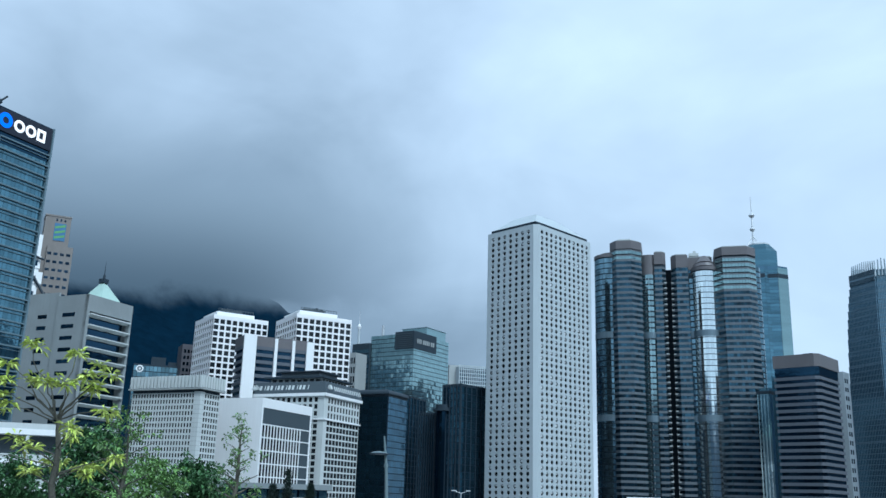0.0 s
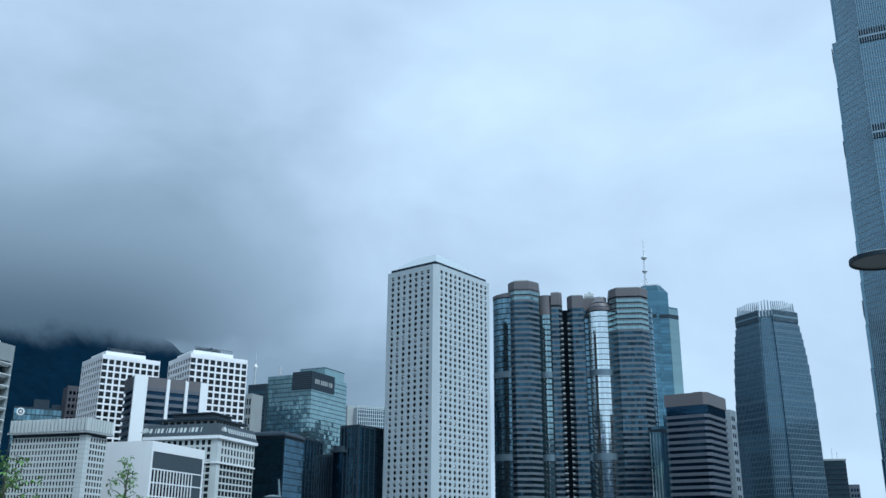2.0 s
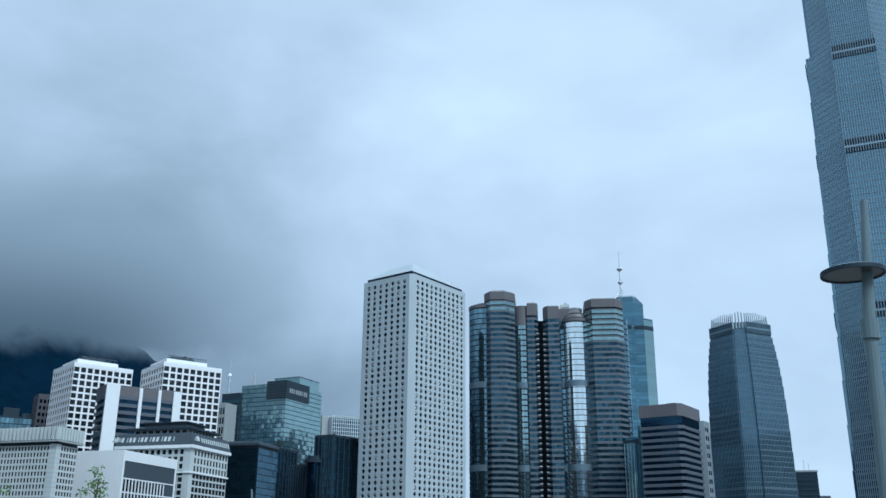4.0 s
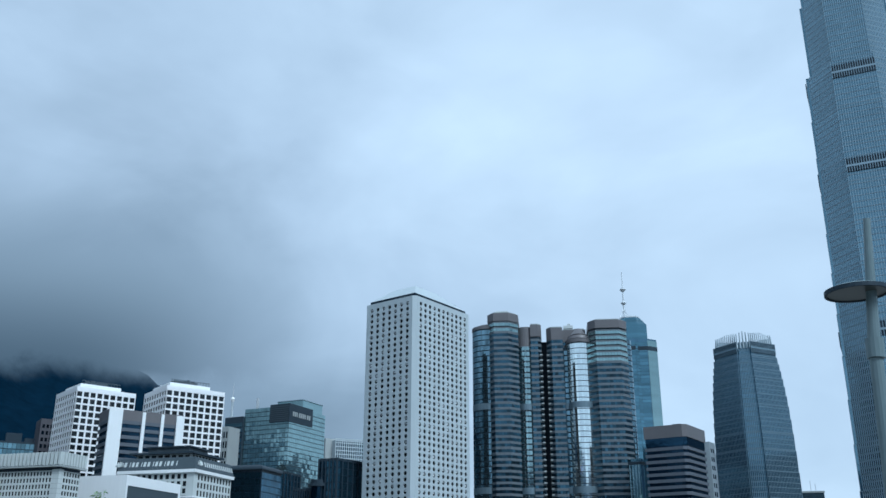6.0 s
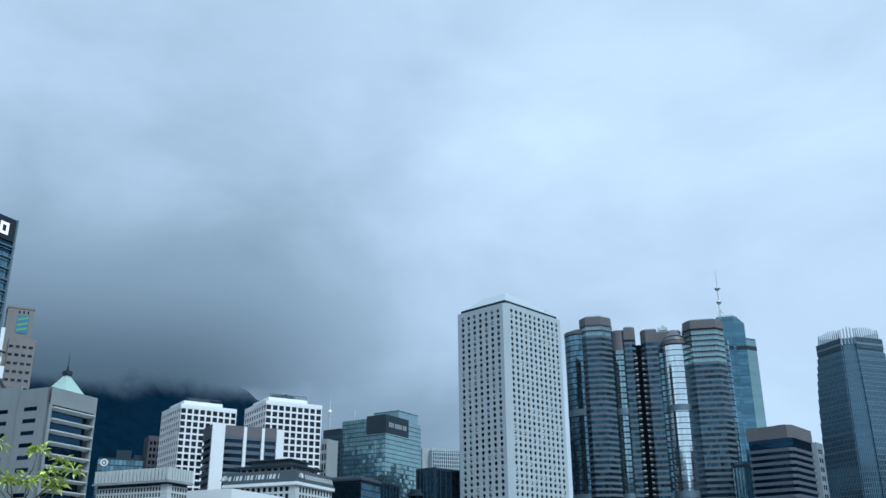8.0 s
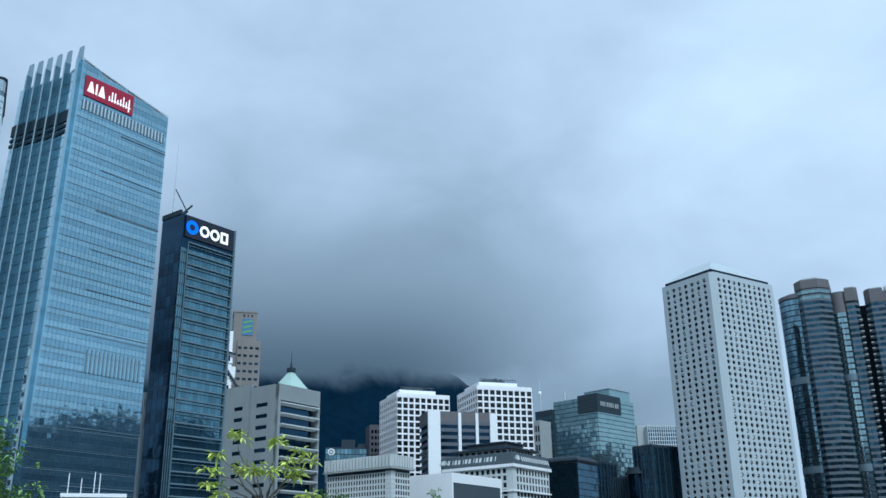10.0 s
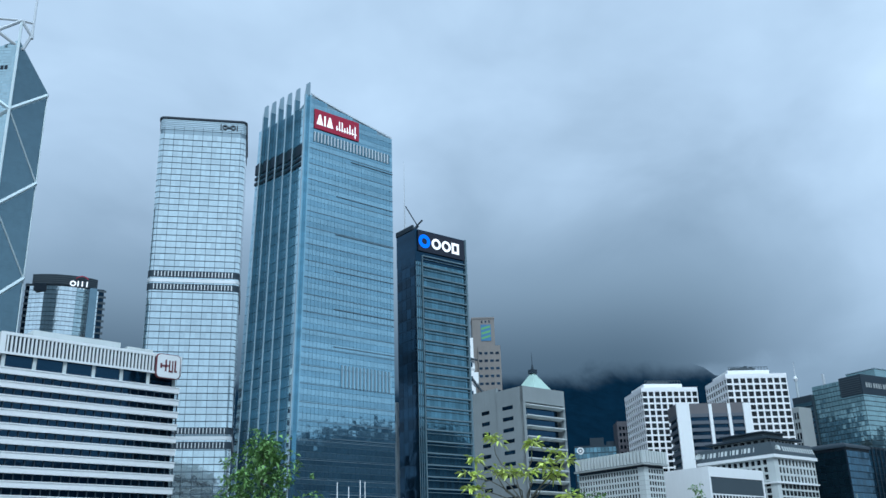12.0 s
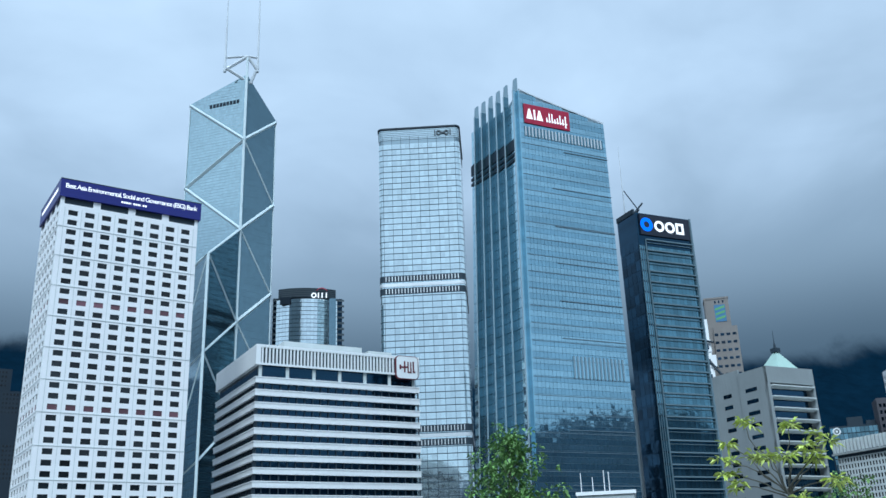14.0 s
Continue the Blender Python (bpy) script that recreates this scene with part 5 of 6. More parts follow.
def crowned_tower(x, y, yaw, levels, crown, label, belts=(), pitch=4.2, n_side=11, glass=None, corner=None, bars=None, cut=0.28):
    """A square tower with cut corners that steps in towards a crown of claws. levels: heights and half widths; cut: share of the half width that the corner takes."""
    t = thing("skyscraper", x, y, yaw, label, "skyscraper", group="crowned towers")
    glass, corner, bars = glass or G_GREY, corner or G_SLATE, bars or MULLION
    z0 = 0.0
    for z1, hw in levels:
        k = hw * cut
        e, g = hw - k, hw - 1.6
        plan = [(-e, -hw), (e, -hw), (e, -hw + 1.6), (g, -e), (hw, -e), (hw, e), (e, hw), (-e, hw), (-hw, e), (-hw, -e), (-g, -e), (-e, -hw + 1.6)]
        part("stage", Mesh().prism(plan, z0, z1), glass, t)
        part("setback", Mesh().prism([(p * 1.003, q * 1.003) for p, q in plan], z1 - 0.35, z1 + 0.1), JOINT, t)
        for sgn in (-1, 1):
            quad = [(sgn * e, -hw + 1.5, z0), (sgn * (g + .1), -e - .1, z0), (sgn * (g + .1), -e - .1, z1), (sgn * e, -hw + 1.5, z1)]
            part("corner_glass", Mesh().add(quad, [(0, 1, 2, 3) if sgn > 0 else (3, 2, 1, 0)]), corner, t, "glass in the cut corner")
        m = Mesh()
        for i in range(n_side * 2 + 1):
            u = -e + 2 * e * i / (n_side * 2)
            m.box(u - .2, u + .2, -hw - .3, -hw, z0, z1)
            m.box(-hw - .3, -hw, u - .2, u + .2, z0, z1)
        nc = max(4, int(n_side * 2 * k * 1.41 / (2 * e)))
        for sgn in (-1, 1):
            for i in range(nc + 1):
                f = i / nc
                p, q = sgn * (e + (g - e) * f), -hw + 1.5 + (k - 1.6) * f
                m.box(p - .22, p + .22, q - .35, q + .2, z0, z1)
        part("mullion_grid", m, bars, t, kind="stuff")
        j = 0
        while z0 + j * pitch < z1 - 1:
            z = z0 + j * pitch
            b = Mesh()
            b.box(-e, e, -hw - .22, -hw, z, z + 0.6)
            b.box(-hw - .22, -hw, -e, e, z, z + 0.6)
            for sgn in (-1, 1):
                quad = [(sgn * e, -hw + 1.35, z), (sgn * (g + .15), -e - .2, z), (sgn * (g + .15), -e - .2, z + 1.0), (sgn * e, -hw + 1.35, z + 1.0)]
                b.add(quad, [(0, 1, 2, 3) if sgn > 0 else (3, 2, 1, 0)])
            j += 1
            part("floor_band", b, JOINT, t)
        z0 = z1
    hw = levels[-1][1]
    for zb in belts:
        hwb = next(q for z1, q in levels if zb < z1)
        e = hwb * (1 - cut)
        part("plant_belt", Mesh().box(-e, e, -hwb - .7, -hwb - .3, zb, zb + 9.5), BLACK, t, "dark plant-floor belt")
        part("plant_belt", Mesh().box(-hwb - .7, -hwb - .3, -e, e, zb, zb + 9.5), BLACK, t, "dark plant-floor belt")
        m = Mesh()
        for i in range(n_side * 2 + 1):
            u = -e + 2 * e * i / (n_side * 2)
            m.box(u - .2, u + .2, -hwb - .95, -hwb - .7, zb, zb + 9.5).box(-hwb - .95, -hwb - .7, u - .2, u + .2, zb, zb + 9.5)
        m.box(-e, e, -hwb - .9, -hwb - .7, zb + 3.6, zb + 5.0).box(-hwb - .9, -hwb - .7, -e, e, zb + 3.6, zb + 5.0)
        part("belt_louvres", m, bars, t, kind="stuff")
    if crown:
        e = hw * (1 - cut)
        rim = [(-e, -hw), (e, -hw), (hw, -e), (hw, e), (e, hw), (-e, hw), (-hw, e), (-hw, -e)]
        for (ax, ay), (bx, by) in zip(rim, rim[1:] + rim[:1]):
            a, b = Vector((ax, ay)), Vector((bx, by))
            n_c = max(3, int((b - a).length / 2.3))
            for i in range(n_c):
                p = a.lerp(b, i / n_c)
                hh = crown * (0.82 + 0.18 * (1 - abs(2 * i / n_c - 1)))
                part("claw", Mesh().bar((p.x, p.y, z0 - 5.5), (p.x * .95, p.y * .95, z0 + hh), 0.85, 4, 0.45), CLAW, t)
    return t


p = heading(-26.28, 0, 845)
SLATE_BAR = surface("slate_blue_mullion", (0.20, 0.29, 0.35), 0.4, metal=0.4)
t = crowned_tower(p.x, p.y, 18.8, [(60, 28.4), (90, 28.1), (108, 27.8), (122, 27.5), (134, 27.1), (145, 26.6), (154, 26.1), (162, 25.5), (169, 24.9), (176, 24.2), (182, 23.5), (188, 22.7), (194, 21.8), (200, 20.8)], 9.6, "blue-grey crowned skyscraper with pale claws", belts=(190.4,), n_side=11, glass=G_STEEL_BLUE, corner=G_STEEL_BLUE, bars=SLATE_BAR, cut=0.36)
part("light_strip", Mesh().bar((-17.6, -23.0, 20), (-17.2, -22.4, 112), 0.42, 4), WHITE, t, "bright vertical strip")
TALL_BAR = surface("blue_grey_mullion", (0.27, 0.36, 0.42), 0.4, metal=0.4)
p = heading(-34.75, 0, 650)
crowned_tower(p.x, p.y, -33.5, [(28.0 * q, 37.0 - 0.48 * q) for q in range(1, 13)] + [(343, 31.0), (402, 28.2), (450, 26.6), (482, 24.2)], 16, "very tall blue-grey glass skyscraper with dark belts", belts=(146.5, 258.5, 329.5), n_side=9, glass=G_TALL, corner=G_TALL, bars=TALL_BAR, cut=0.56)
f = thing("far_block", *heading(-28.3, 0, 900)[:2], -20, "far dark block with roof masts", "building")
block("body", 22, 16, 79, G_GREY, f)
m = Mesh()
for j in range(18):
    m.on("F", 0, 22, j * 4.2, j * 4.2 + 1.3, 0, 0.4)
part("floor_band", m, DARK, f, kind="stuff")
part("coping", Mesh().box(-.5, 22.5, -.5, 16.5, 79, 80.5), CONCRETE, f)
part("mast", Mesh().bar((12, 4, 80), (12, 4, 90), .2), ALU, f)
part("mast", Mesh().bar((16, 4, 80), (16, 4, 87), .2), ALU, f)
f = thing("far_block", *heading(-29.7, 0, 960)[:2], -20, "far low dark block", "building")
block("body", 9, 14, 62, BROWN_DARK, f)
panes("window", f, "F", [(2 + 2.5 * i, 57 - 5 * j) for i in range(3) for j in range(9)], 1.6, 2.6, G_DARK, .2, .05)


# ---- the rounded dark tower behind ----
def rounded_tower():
    p = heading(49.0, 0, 640)
    t = thing("office_tower", p.x, p.y, 49, "dark tower with a curved mirror front and white sign shapes", "tower")
    h = 203
    part("dark_wing", Mesh().box(-25.5, 23.5, 4, 20, 0, h - 6), G_DARK, t)
    part("bow_core", Mesh().prism([(-1.5 + 42.7 * math.cos(radians(a)), 40 + 42.7 * math.sin(radians(a))) for a in range(240, 301, 5)], 0, h - 7), DARK, t)
    for j in range(22):
        for u0, u1 in ((19, 24.9), (-25.8, -22)):
            part("wing_band", Mesh().box(u0, u1, 3.6, 4, h - 8 - j * 4.2, h - 6.6 - j * 4.2), GREY_PANEL, t)
    bow(t, -1.5, 40, 43.0, h - 7, 240, 300, G_BRIGHT, pitch=3.0, steps=18, gap=0.35, solid=False)
    plan = [(-1.5 + 43.3 * math.cos(radians(a)), 40 + 43.3 * math.sin(radians(a))) for a in range(242, 299, 4)] + [(19, 20), (-22, 20)]
    part("crown_band", Mesh().prism(plan, h - 7, h), GREY_PANEL, t, "grey crown band")
    for i in range(5):
        part("crown_rail", Mesh().prism([(q[0], q[1] - .2) for q in plan], h - 6.6 + i * 1.4, h - 6.2 + i * 1.4), DARK, t)
    part("dark_panel", Mesh().box(-20.5, -13, -2.2, 0, h - 12, h - 6.8), BLACK, t)
    m = Mesh()
    ring(m, "F", 3.2, h - 5.8, 1.1, 1.9, 3.9, 4.2)
    for u in (6.0, 11.6):
        m.on("F", u, u + .8, h - 7.6, h - 3.9, 3.9, 4.2)
    m.on("F", 8.6, 9.4, h - 7.6, h - 3.9, 3.9, 4.2)
    part("sign_shapes", m, LETTER, t, "white plain sign shapes")
    m = Mesh()
    ring(m, "F", 8.8, h - 5.0, 4.4, 5.0, 3.6, 3.9, 35, 145)
    part("sign_arc", m, RED, t, "small red arc")
    part("textured_bay", Mesh().box(14.2, 19, -0.5, 4, 0, h - 7), G_GREY, t)


rounded_tower()

# ---- low dark glass block with a round badge, and its neighbour ----
f = thing("far_block", *heading(18.2, 0, 700)[:2], 20, "dark glass block with a round white badge", "building")
block("body", 33, 20, 94, DARK, f)
curtain(f, "F", 0, 33, 30, 93, 12, 15, G_TEAL, 0.3, 0.6)
m = Mesh()
ring(m, "F", 4.2, 90.5, 0.0, 2.6, 0.3, 0.6)
part("badge", m, PAINT, f, "round white badge")
m = Mesh()
ring(m, "F", 4.2, 90.5, 0.9, 1.6, 0.6, 0.8)
part("badge_ring", m, GREY_PANEL, f)
part("roof_plant", Mesh().box(12, 22, 3, 10, 94, 100).box(24, 31, 3, 9, 94, 97), DARK, f)
f = thing("far_block", *heading(15.55, 0, 690)[:2], 25, "dull red-brown block beside the white towers", "building")
block("body", 16, 18, 109, surface("red_brown", (0.072, 0.07, 0.082), 0.7), f)
panes("window", f, "F", [(2 + 2.6 * i, 104 - 4.5 * j) for i in range(3) for j in range(9)], 1.6, 2.4, G_DARK, .2, .05)
f = thing("radio_mast", *heading(5.0, 0, 900)[:2], 0, "pale tower top with a ball and mast", "mast")
part("shaft", Mesh().bar((0, 0, 0), (0, 0, 168), 1.4, 8, 1.0), METAL_PANEL, f)
part("ball", Mesh().bar((0, 0, 166), (0, 0, 168.5), 1.0, 12, 2.0).bar((0, 0, 168.5), (0, 0, 171), 2.0, 12, 1.0), PAINT, f)
part("mast", Mesh().bar((0, 0, 172), (0, 0, 184), 0.35, 6, 0.1), ALU, f)
f = thing("far_block", *heading(5.1, 0, 690)[:2], 60, "grey stone block behind the white tower", "building")
block("body", 14, 6, 110, CONCRETE, f)
panes("window", f, "S", [(1.4 + 2.2 * i, 104 - 7 * j) for i in range(3) for j in range(8)], 1.2, 4.5, G_DARK, .2, .05)

# houses low on the slope at the edge of view
rng = random.Random(8)
for az, el, w, nst in ((66.3, 11.0, 22, 5), (64.9, 10.2, 18, 6), (67.2, 12.2, 26, 4), (66.0, 8.2, 20, 8)):
    p = heading(az, 0, 1150)
    z1 = 1150 * math.tan(radians(el))
    f = thing("hillside_block", p.x, p.y, az, "dark block of flats on the wooded slope", "building", group="hillside flats")
    block("body", w, 18, z1, surface("flat_wall", (0.012, 0.022, 0.034), 0.9) if "flat_wall" not in bpy.data.materials else bpy.data.materials["flat_wall"], f)
    panes("window", f, "F", [(2 + 3.6 * i, z1 - 4 - 5 * j) for i in range(int(w / 3.8)) for j in range(nst)], 2.0, 2.4, G_WINDOW, .2, .1)


# ---- trees, lamps and low things near the ground ----
BARK = surface("bark", (0.10, 0.098, 0.078), 0.9, grain=14, vary=0.3, bump=0.5)
LEAF_LIME = surface("young_leaf", (0.54, 0.63, 0.15), 0.5, grain=6, vary=0.2, piece=0.45)
LEAF_MID = surface("green_leaf", (0.15, 0.28, 0.08), 0.55, grain=6, vary=0.25, piece=0.5)
LEAF_DARK = surface("dark_leaf", (0.06, 0.15, 0.055), 0.6, grain=6, vary=0.25, piece=0.5)
LEAF_PINE = surface("pine_needle", (0.015, 0.035, 0.028), 0.7, piece=0.4)


def leaf(m, p, way, length, width, rng):
    """A folded pointed leaf."""
    d = way.normalized()
    side = d.cross(Vector((rng.uniform(-.4, .4), rng.uniform(-.4, .4), 1))).normalized() * width
    droop = Vector((0, 0, -length * rng.uniform(.1, .45)))
    mid = p + d * length * .5 + Vector((0, 0, width * .3))
    m.add([p, mid + side, p + d * length + droop, mid - side], [(0, 1, 2), (0, 2, 3)])


def tuft(m, p, r, count, rng, slim=0.16, flat=0.35):
    for _ in range(count):
        a, e = rng.uniform(0, 2 * math.pi), rng.gauss(0.05, flat)
        way2 = Vector((math.cos(a) * math.cos(e), math.sin(a) * math.cos(e), math.sin(e)))
        q = p + way2 * r * rng.uniform(0, .45)
        leaf(m, q, way2, r * rng.uniform(.45, .8), r * slim * rng.uniform(.6, 1.2), rng)


def limb(m, a, b, r0, r1, rng, bend=0.12, parts=5):
    a, b = Vector(a), Vector(b)
    pts = [a.lerp(b, i / parts) + Vector((rng.gauss(0, 1), rng.gauss(0, 1), 0.6 * math.sin(math.pi * i / parts) * 2)) * bend * (b - a).length * 0.25 * (0 < i < parts) for i in range(parts + 1)]
    for i in range(parts):
        m.bar(pts[i], pts[i + 1] + (pts[i + 1] - pts[i]) * 0.03, r0 + (r1 - r0) * i / parts, 6, r0 + (r1 - r0) * (i + 1) / parts)
    return pts


def lime_tree():
    """A young tree with bare branching limbs that end in flat tufts of lime leaves."""
    d = 28.0
    root = heading(21.55, 0, d)
    t = thing("young_tree", root.x, root.y, 0, "young tree with bare limbs and lime-green leaf tufts", "tree")
    rng = random.Random(11)

    def at(az, el, depth=0.0):
        p = heading(az, 0, d + depth)
        return Vector((p.x - root.x, p.y - root.y, 1.6 + (d + depth) * math.tan(radians(el))))
    tr, lv = Mesh(), Mesh()
    fork = at(21.85, 4.35)
    limb(tr, (0, 0, -0.1), fork, 0.11, 0.065, rng, 0.03, 8)
    tips = [(23.7, 7.8), (21.4, 7.9), (19.6, 7.1), (24.7, 6.9), (25.2, 6.2), (23.6, 6.3), (22.8, 6.2), (21.7, 6.2), (20.2, 6.3), (20.1, 5.8), (24.8, 4.7), (25.1, 5.4), (19.6, 4.6), (21.2, 3.8), (21.1, 3.3), (24.0, 2.9), (23.2, 2.4), (21.6, 1.8), (19.7, 1.5), (23.2, 1.2), (18.4, 2.2), (25.3, 2.0), (20.4, 1.4)]
    for az, el in tips:
        tip = at(az, el, rng.uniform(-1.3, 1.3))
        start = fork - Vector((0, 0, rng.uniform(0, .35))) if el > 4.2 else Vector((0, 0, min(tip.z - 0.1, fork.z - .5))) * rng.uniform(.75, .95) + Vector((fork.x, fork.y, 0)) * .6
        limb(tr, start, tip, 0.026, 0.009, rng, 0.16, 6)
        for q in range(2):
            tuft(lv, tip + Vector((rng.gauss(0, .13), rng.gauss(0, .13), rng.gauss(0, .07))), 0.38, 22, rng, 0.12)
    part("trunk", tr, BARK, t)
    part("crown", lv, LEAF_LIME, t, "lime-green leaf tufts", kind="stuff")


lime_tree()


def bushy_tree(az, dist, base, top, width, material, label, seed, cone=0.0, density=220, size=0.35, trunk=True):
    """A tree of many small leaf tufts on limbs. cone: how much the crown narrows upwards."""
    p = heading(az, 0, dist)
    t = thing("tree", p.x, p.y, 0, label, "tree")
    rng = random.Random(seed)
    tr, lv = Mesh(), Mesh()
    limb(tr, (0, 0, -0.1), (rng.gauss(0, .1), 0, top * .93), 0.03 * top, 0.02, rng, 0.03, 8)
    for i in range(26):
        k = (i + 0.5) / 26
        z = base + (top - base) * k
        r = width / 2 * ((1 - k) ** 0.8 * cone + (1 - cone) * math.sqrt(max(0.05, 1 - (2 * k - 1) ** 2))) * rng.uniform(.65, 1.15)
        a = i * 2.4 + rng.uniform(-.4, .4)
        tip = Vector((r * math.cos(a), r * math.sin(a), z + 0.2 * r))
        limb(tr, (0, 0, max(0.4, z - .35 * r)), tip, 0.012 * top * (1 - k) + .01, 0.008, rng, 0.15, 4)
        for q in range(max(3, density // 26)):
            s = rng.uniform(.25, 1.05)
            c = Vector((tip.x * s, tip.y * s, z - .2 * r + .35 * r * s)) + Vector((rng.gauss(0, 1), rng.gauss(0, 1), rng.gauss(0, .7))) * (0.12 * width * .5 + .08)
            tuft(lv, c, size * rng.uniform(.7, 1.3), 9, rng, 0.22, 0.6)
    part("trunk", tr, BARK, t)
    part("crown", lv, material, t, kind="stuff")


bushy_tree(11.75, 40, 1.2, 4.95, 2.3, LEAF_MID, "slim young tree with sparse green leaves", 21, 0.85, 100, 0.22)
bushy_tree(37.4, 40, 1.4, 7.4, 5.2, LEAF_MID, "slender green tree with an uneven pointed crown", 22, 0.7, 560, 0.32)
bushy_tree(18.2, 45, 1.0, 5.4, 4.2, LEAF_MID, "loose green tree behind the lime tree", 23, 0.3, 150, 0.30)
bushy_tree(16.6, 52, 0.6, 3.3, 4.2, LEAF_MID, "low green tree with loose foliage", 24, 0.2, 300, 0.36)
bushy_tree(13.9, 60, 0.3, 3.5, 4.6, LEAF_DARK, "dense dark green broadleaf tree", 25, 0.1, 700, 0.42)
bushy_tree(19.9, 55, 0.3, 4.9, 4.6, LEAF_DARK, "dense dark green tree behind lighter trees", 26, 0.15, 650, 0.42)
bushy_tree(23.6, 62, 0.3, 3.4, 6.0, LEAF_DARK, "dark green shrub-like tree near the terrace", 27, 0.1, 500, 0.4)
bushy_tree(39.4, 60, 0.3, 4.2, 3.4, LEAF_DARK, "small dark green tree", 28, 0.4, 300, 0.34)
for az, dist, top, sd in ((8.75, 190, 7.6, 31), (9.6, 190, 4.6, 32), (7.35, 190, 5.0, 33)):
    bushy_tree(az, dist, 0.3, top, 2.6, LEAF_PINE, "dark narrow conifer beside the civic block", sd, 0.95, 420, 0.45)

LAMP_GREY = surface("lamp_paint", (0.15, 0.205, 0.22), 0.4)


def disc_lamp(az, dist, z, radius, lean, arm_way, label):
    """A leaning tapered post that carries a shallow disc head on one side."""
    p = heading(az, 0, dist)
    t = thing("street_lamp", p.x, p.y, az, label, "street lamp", group="disc lamps")
    top = z + 1.15
    post = Mesh().bar((0, 0, 0), (lean * .6, 0, z * .86), 0.115, 14, 0.10).bar((lean * .6, 0, z * .86), (lean * 1.15, 0, top), 0.095, 14, 0.055)
    part("post", post, LAMP_GREY, t)
    part("collar", Mesh().bar((lean * .58, 0, z * .82), (lean * .62, 0, z * .87), 0.135, 14), LAMP_GREY, t)
    part("base_plate", Mesh().box(-.22, .22, -.22, .22, 0, 0.04), DARK, t)
    cx = lean + arm_way * radius * 0.55
    m = Mesh()
    prof = [(0.10, 0.26), (0.45, 0.22), (0.8, 0.13), (0.97, 0.03), (0.97, 0.0), (0.93, 0.0)]
    k = 32
    for r, h in prof:
        m.v += [(cx + r * radius * math.cos(2 * math.pi * i / k), r * radius * math.sin(2 * math.pi * i / k), z + h * radius) for i in range(k)]
    for q in range(len(prof) - 1):
        m.f += [(q * k + i, (q + 1) * k + i, (q + 1) * k + (i + 1) % k, q * k + (i + 1) % k) for i in range(k)]
    m.f.append(tuple(range(k)))
    head = part("disc_head", m, LAMP_GREY, t, "shallow domed disc head", smooth=True)
    part("glass_underside", Mesh().bar((cx, 0, z - 0.05 * radius), (cx, 0, z - 0.02 * radius), radius * .93, 32), surface("lamp_glass_dark", (0.06, 0.065, 0.06), 0.35), head, "dark glass underside")
    rim = Mesh()
    for r, z2 in ((0.92, 0.05), (1.0, 0.05), (1.0, -0.085), (0.92, -0.085)):
        rim.v += [(cx + r * radius * math.cos(2 * math.pi * i / k), r * radius * math.sin(2 * math.pi * i / k), z + z2 * radius) for i in range(k)]
    for q in range(4):
        rim.f += [(q * k + i, ((q + 1) % 4) * k + i, ((q + 1) % 4) * k + (i + 1) % k, q * k + (i + 1) % k) for i in range(k)]
    part("rim", rim, DARK, head, "dark rim round the disc")
    part("arm", Mesh().bar((lean * 0.98, 0, z + .02), (cx, 0, z + .12 * radius), 0.05, 8), LAMP_GREY, t)
    return t


disc_lamp(-33.05, 15.0, 5.84, 0.47, 0.32, -1, "grey-green leaning street lamp with a disc head")
disc_lamp(2.75, 62.0, 4.75, 0.62, -0.36, -1, "pale leaning street lamp with a domed head")
f = thing("street_lamp", *heading(-1.6, 0, 200)[:2], -1.6, "pale double-armed street lamp in the distance", "street lamp")
part("post", Mesh().bar((0, 0, 0), (0, 0, 4.3), 0.09, 8), ALU, f)
for sgn in (-1, 1):
    part("arm", Mesh().bar((0, 0, 4.2), (sgn * 1.7, 0, 4.7), 0.07, 6), ALU, f)
    part("head", Mesh().box(sgn * 1.5 - .5, sgn * 1.5 + .5, -.2, .2, 4.62, 4.8), ALU, f)

# white terraced pavilion behind the lime tree
t = thing("terrace_building", *heading(26.5, 0, 130)[:2], 20, "low white terraced building with dark openings", "building")
for j, (z, o) in enumerate(((2.6, 0.0), (5.6, 0.8), (9.4, 2.0))):
    part("floor_slab", Mesh().box(-6, 13.0 - o, -1.5 + o * .4, 12, z - .7, z), PAINT, t)
    part("balustrade", Mesh().box(-6, 12.9 - o, -1.45 + o * .4, -1.3 + o * .4, z, z + 0.7), PALE, t)
part("back_wall", Mesh().box(-5.5, 11, 1.5, 11.5, 0, 9.0), GREY_PANEL, t)
for i in range(5):
    part("column", Mesh().box(-5 + i * 4.0, -4.6 + i * 4.0, -0.6, -0.2, 0, 8.7), PALE, t)
part("signboard", Mesh().box(-5, -1.5, -1.6, -1.5, 1.0, 1.9), MAROON, t)

# low glass pavilion in front of the civic block
t = thing("glass_pavilion", *heading(13.4, 0, 205)[:2], 8, "low glass pavilion with a flat grey roof", "pavilion")
part("roof", Mesh().box(-1, 26, -1, 14, 4.0, 5.1), surface("pavilion_roof", (0.22, 0.25, 0.26), 0.5), t)
part("core", Mesh().box(0, 25, 0.6, 13, 0, 4.0), G_DARK, t)
panes("glass_pane", t, "F", [(1.1 + 2.1 * i, 2.05) for i in range(12)], 1.7, 3.6, G_TEAL, 0.1, 0.0)
part("low_wall", Mesh().box(18, 23, -3, -2.6, 0, 2.3), PALE, t)

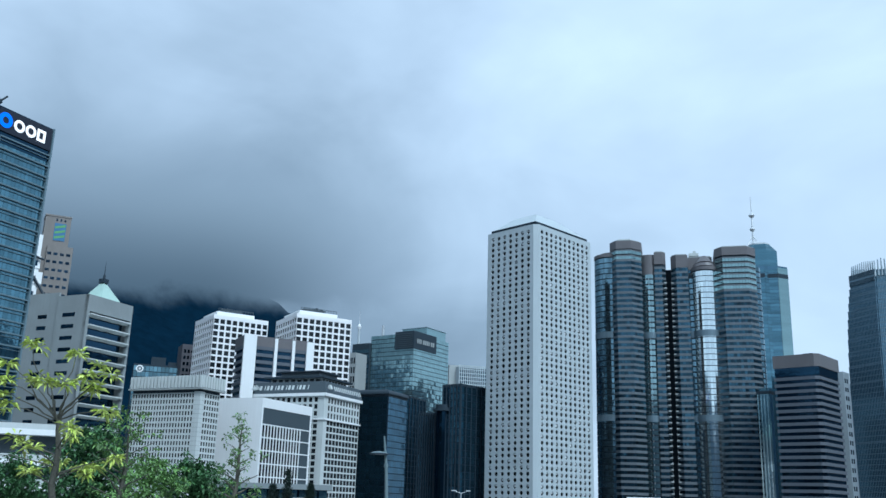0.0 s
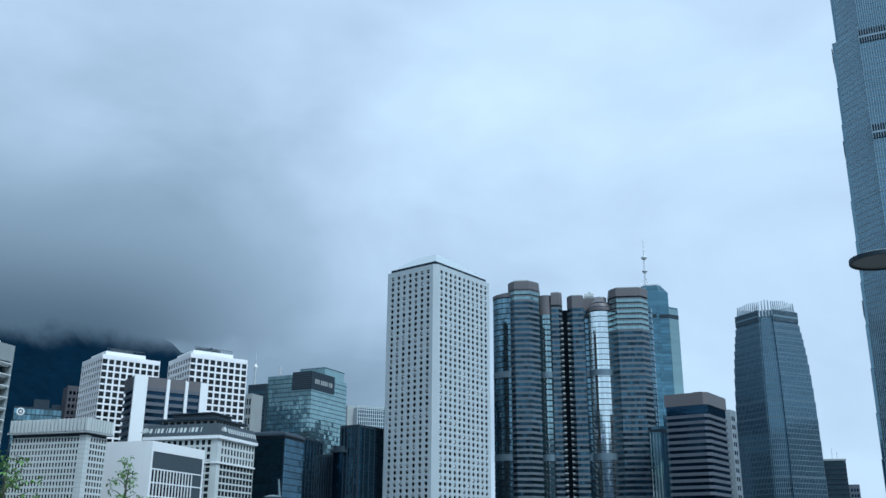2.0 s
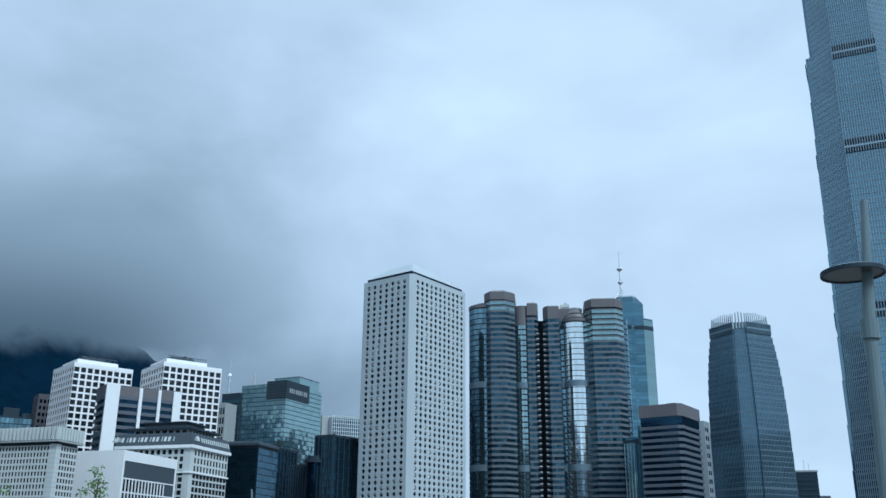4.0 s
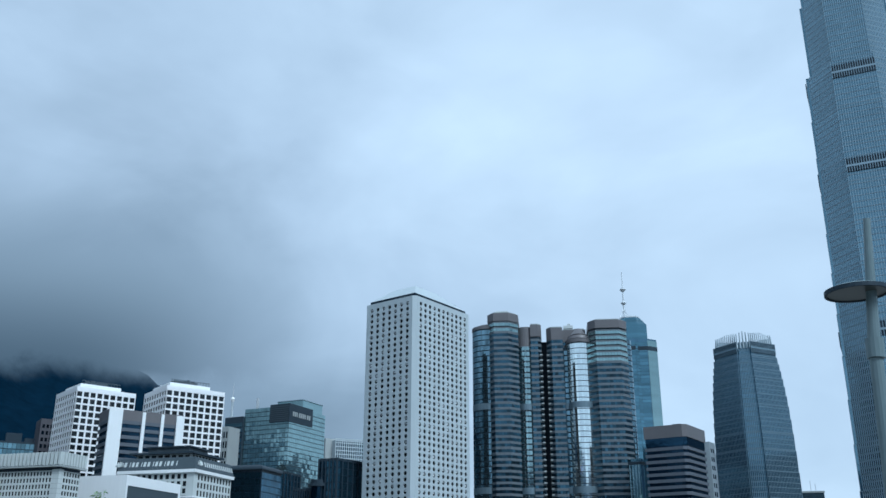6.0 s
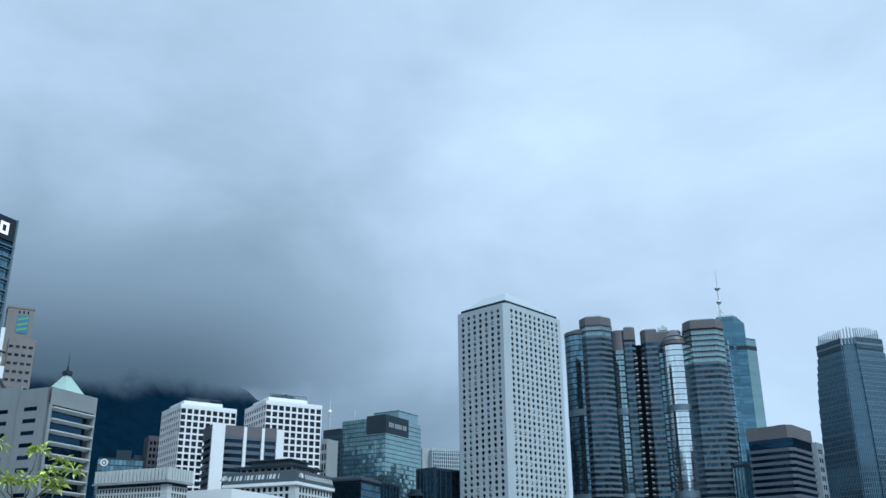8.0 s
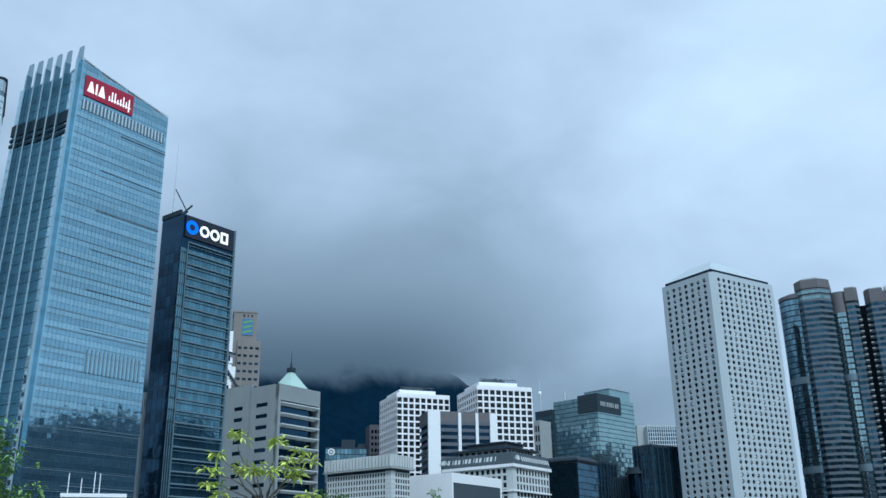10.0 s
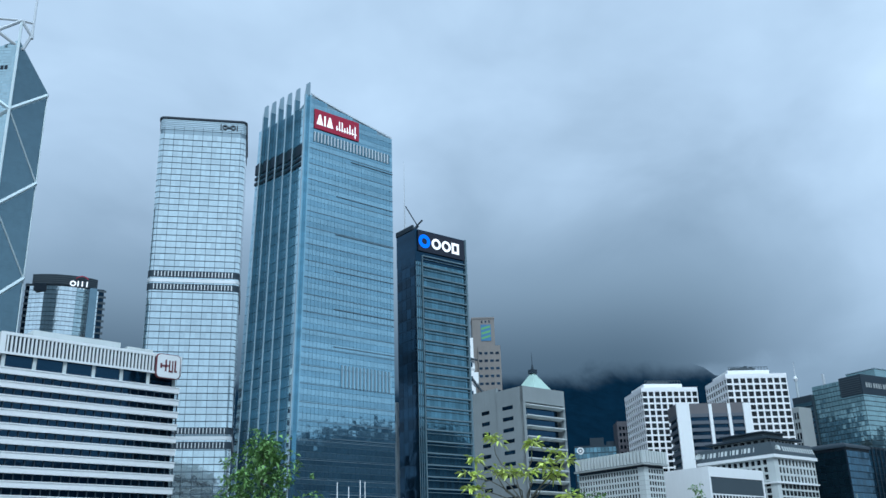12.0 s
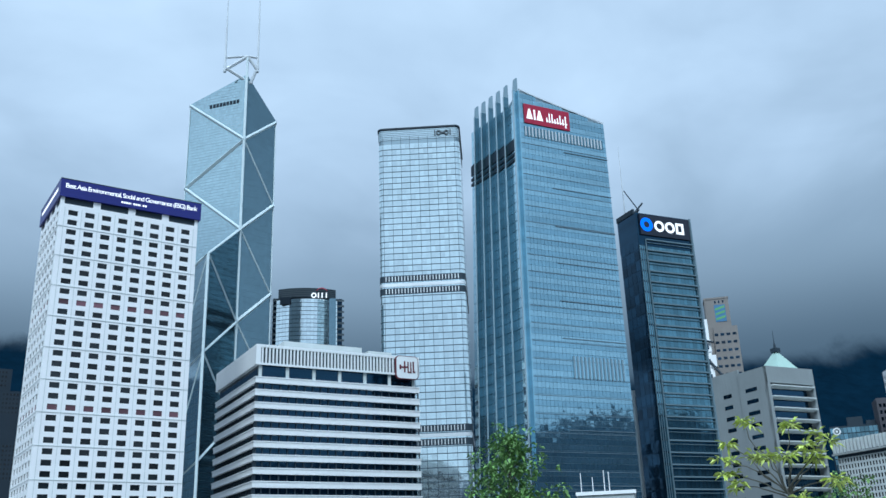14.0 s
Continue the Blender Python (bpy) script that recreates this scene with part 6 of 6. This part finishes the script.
# pale parapets, kiosk and vehicles at the bottom of the view
t = thing("low_wall", *heading(19.2, 0, 70)[:2], 14, "pale low boundary wall behind the trees", "wall")
part("panel", Mesh().box(0, 6.5, 0, 0.4, 0, 2.7), PALE, t)
part("coping", Mesh().box(-.1, 6.6, -.1, 0.5, 2.7, 2.85), CONCRETE_PALE, t)
t = thing("truck", *heading(-11.35, 0, 62)[:2], -12, "white box van roof showing above the ground line", "van")
part("box_body", Mesh().box(0, 2.2, 0, 5, 0.7, 2.35), PAINT, t)
part("roof_cap", Mesh().box(0.05, 2.15, 0.05, 4.95, 2.35, 2.45), PAINT, t)
for x in (0.15, 1.85):
    for y in (0.9, 4.0):
        part("wheel", Mesh().bar((x, y, 0.4), (x + 0.22, y, 0.4), 0.4, 14), BLACK, t)
part("cab", Mesh().box(0.1, 2.1, 5.0, 6.4, 0.5, 2.0), PAINT, t)
t = thing("low_building", *heading(32.9, 0, 200)[:2], 30, "low pale building with thin poles on its roof", "building")
part("body", Mesh().box(0, 11.5, 0, 14, 0, 17.6), CONCRETE_PALE, t)
part("roof_slab", Mesh().box(-.4, 11.9, -.4, 14, 17.6, 18.3), PAINT, t)
for x, hh in ((0.8, 3.0), (3.2, 2.0), (5.6, 3.3), (6.6, 3.0)):
    part("pole", Mesh().bar((x, 1, 18.3), (x, 1, 19.3 + hh), 0.09, 6), PAINT, t)

# added unseen behind the camera: blocks and a ridge that darken the glass towers' reflections
m = Mesh()
rng = random.Random(77)
q = 46.0
while q < 292:
    near = q < 104
    p = heading(-q, 0, rng.uniform(1500, 1900))
    w2, h2 = (rng.uniform(55, 75), 275 + 24 * math.sin(q * 0.21) + rng.uniform(-4, 4)) if near else (rng.uniform(22, 48), rng.uniform(150, 390))
    m.prism([(p.x - w2, p.y - w2), (p.x + w2, p.y - w2), (p.x + w2, p.y + w2), (p.x - w2, p.y + w2)], 0, h2)
    q += rng.uniform(0.7, 1.7)
far = new("far_shore", m.data("far_shore", surface("far_city", (0.07, 0.135, 0.205), 0.9, grain=0.2, large=0.01, stain=0.4)))
tagged(far, "unseen grey blocks behind the camera, mirrored in the glass towers", "skyline", kind="structure")
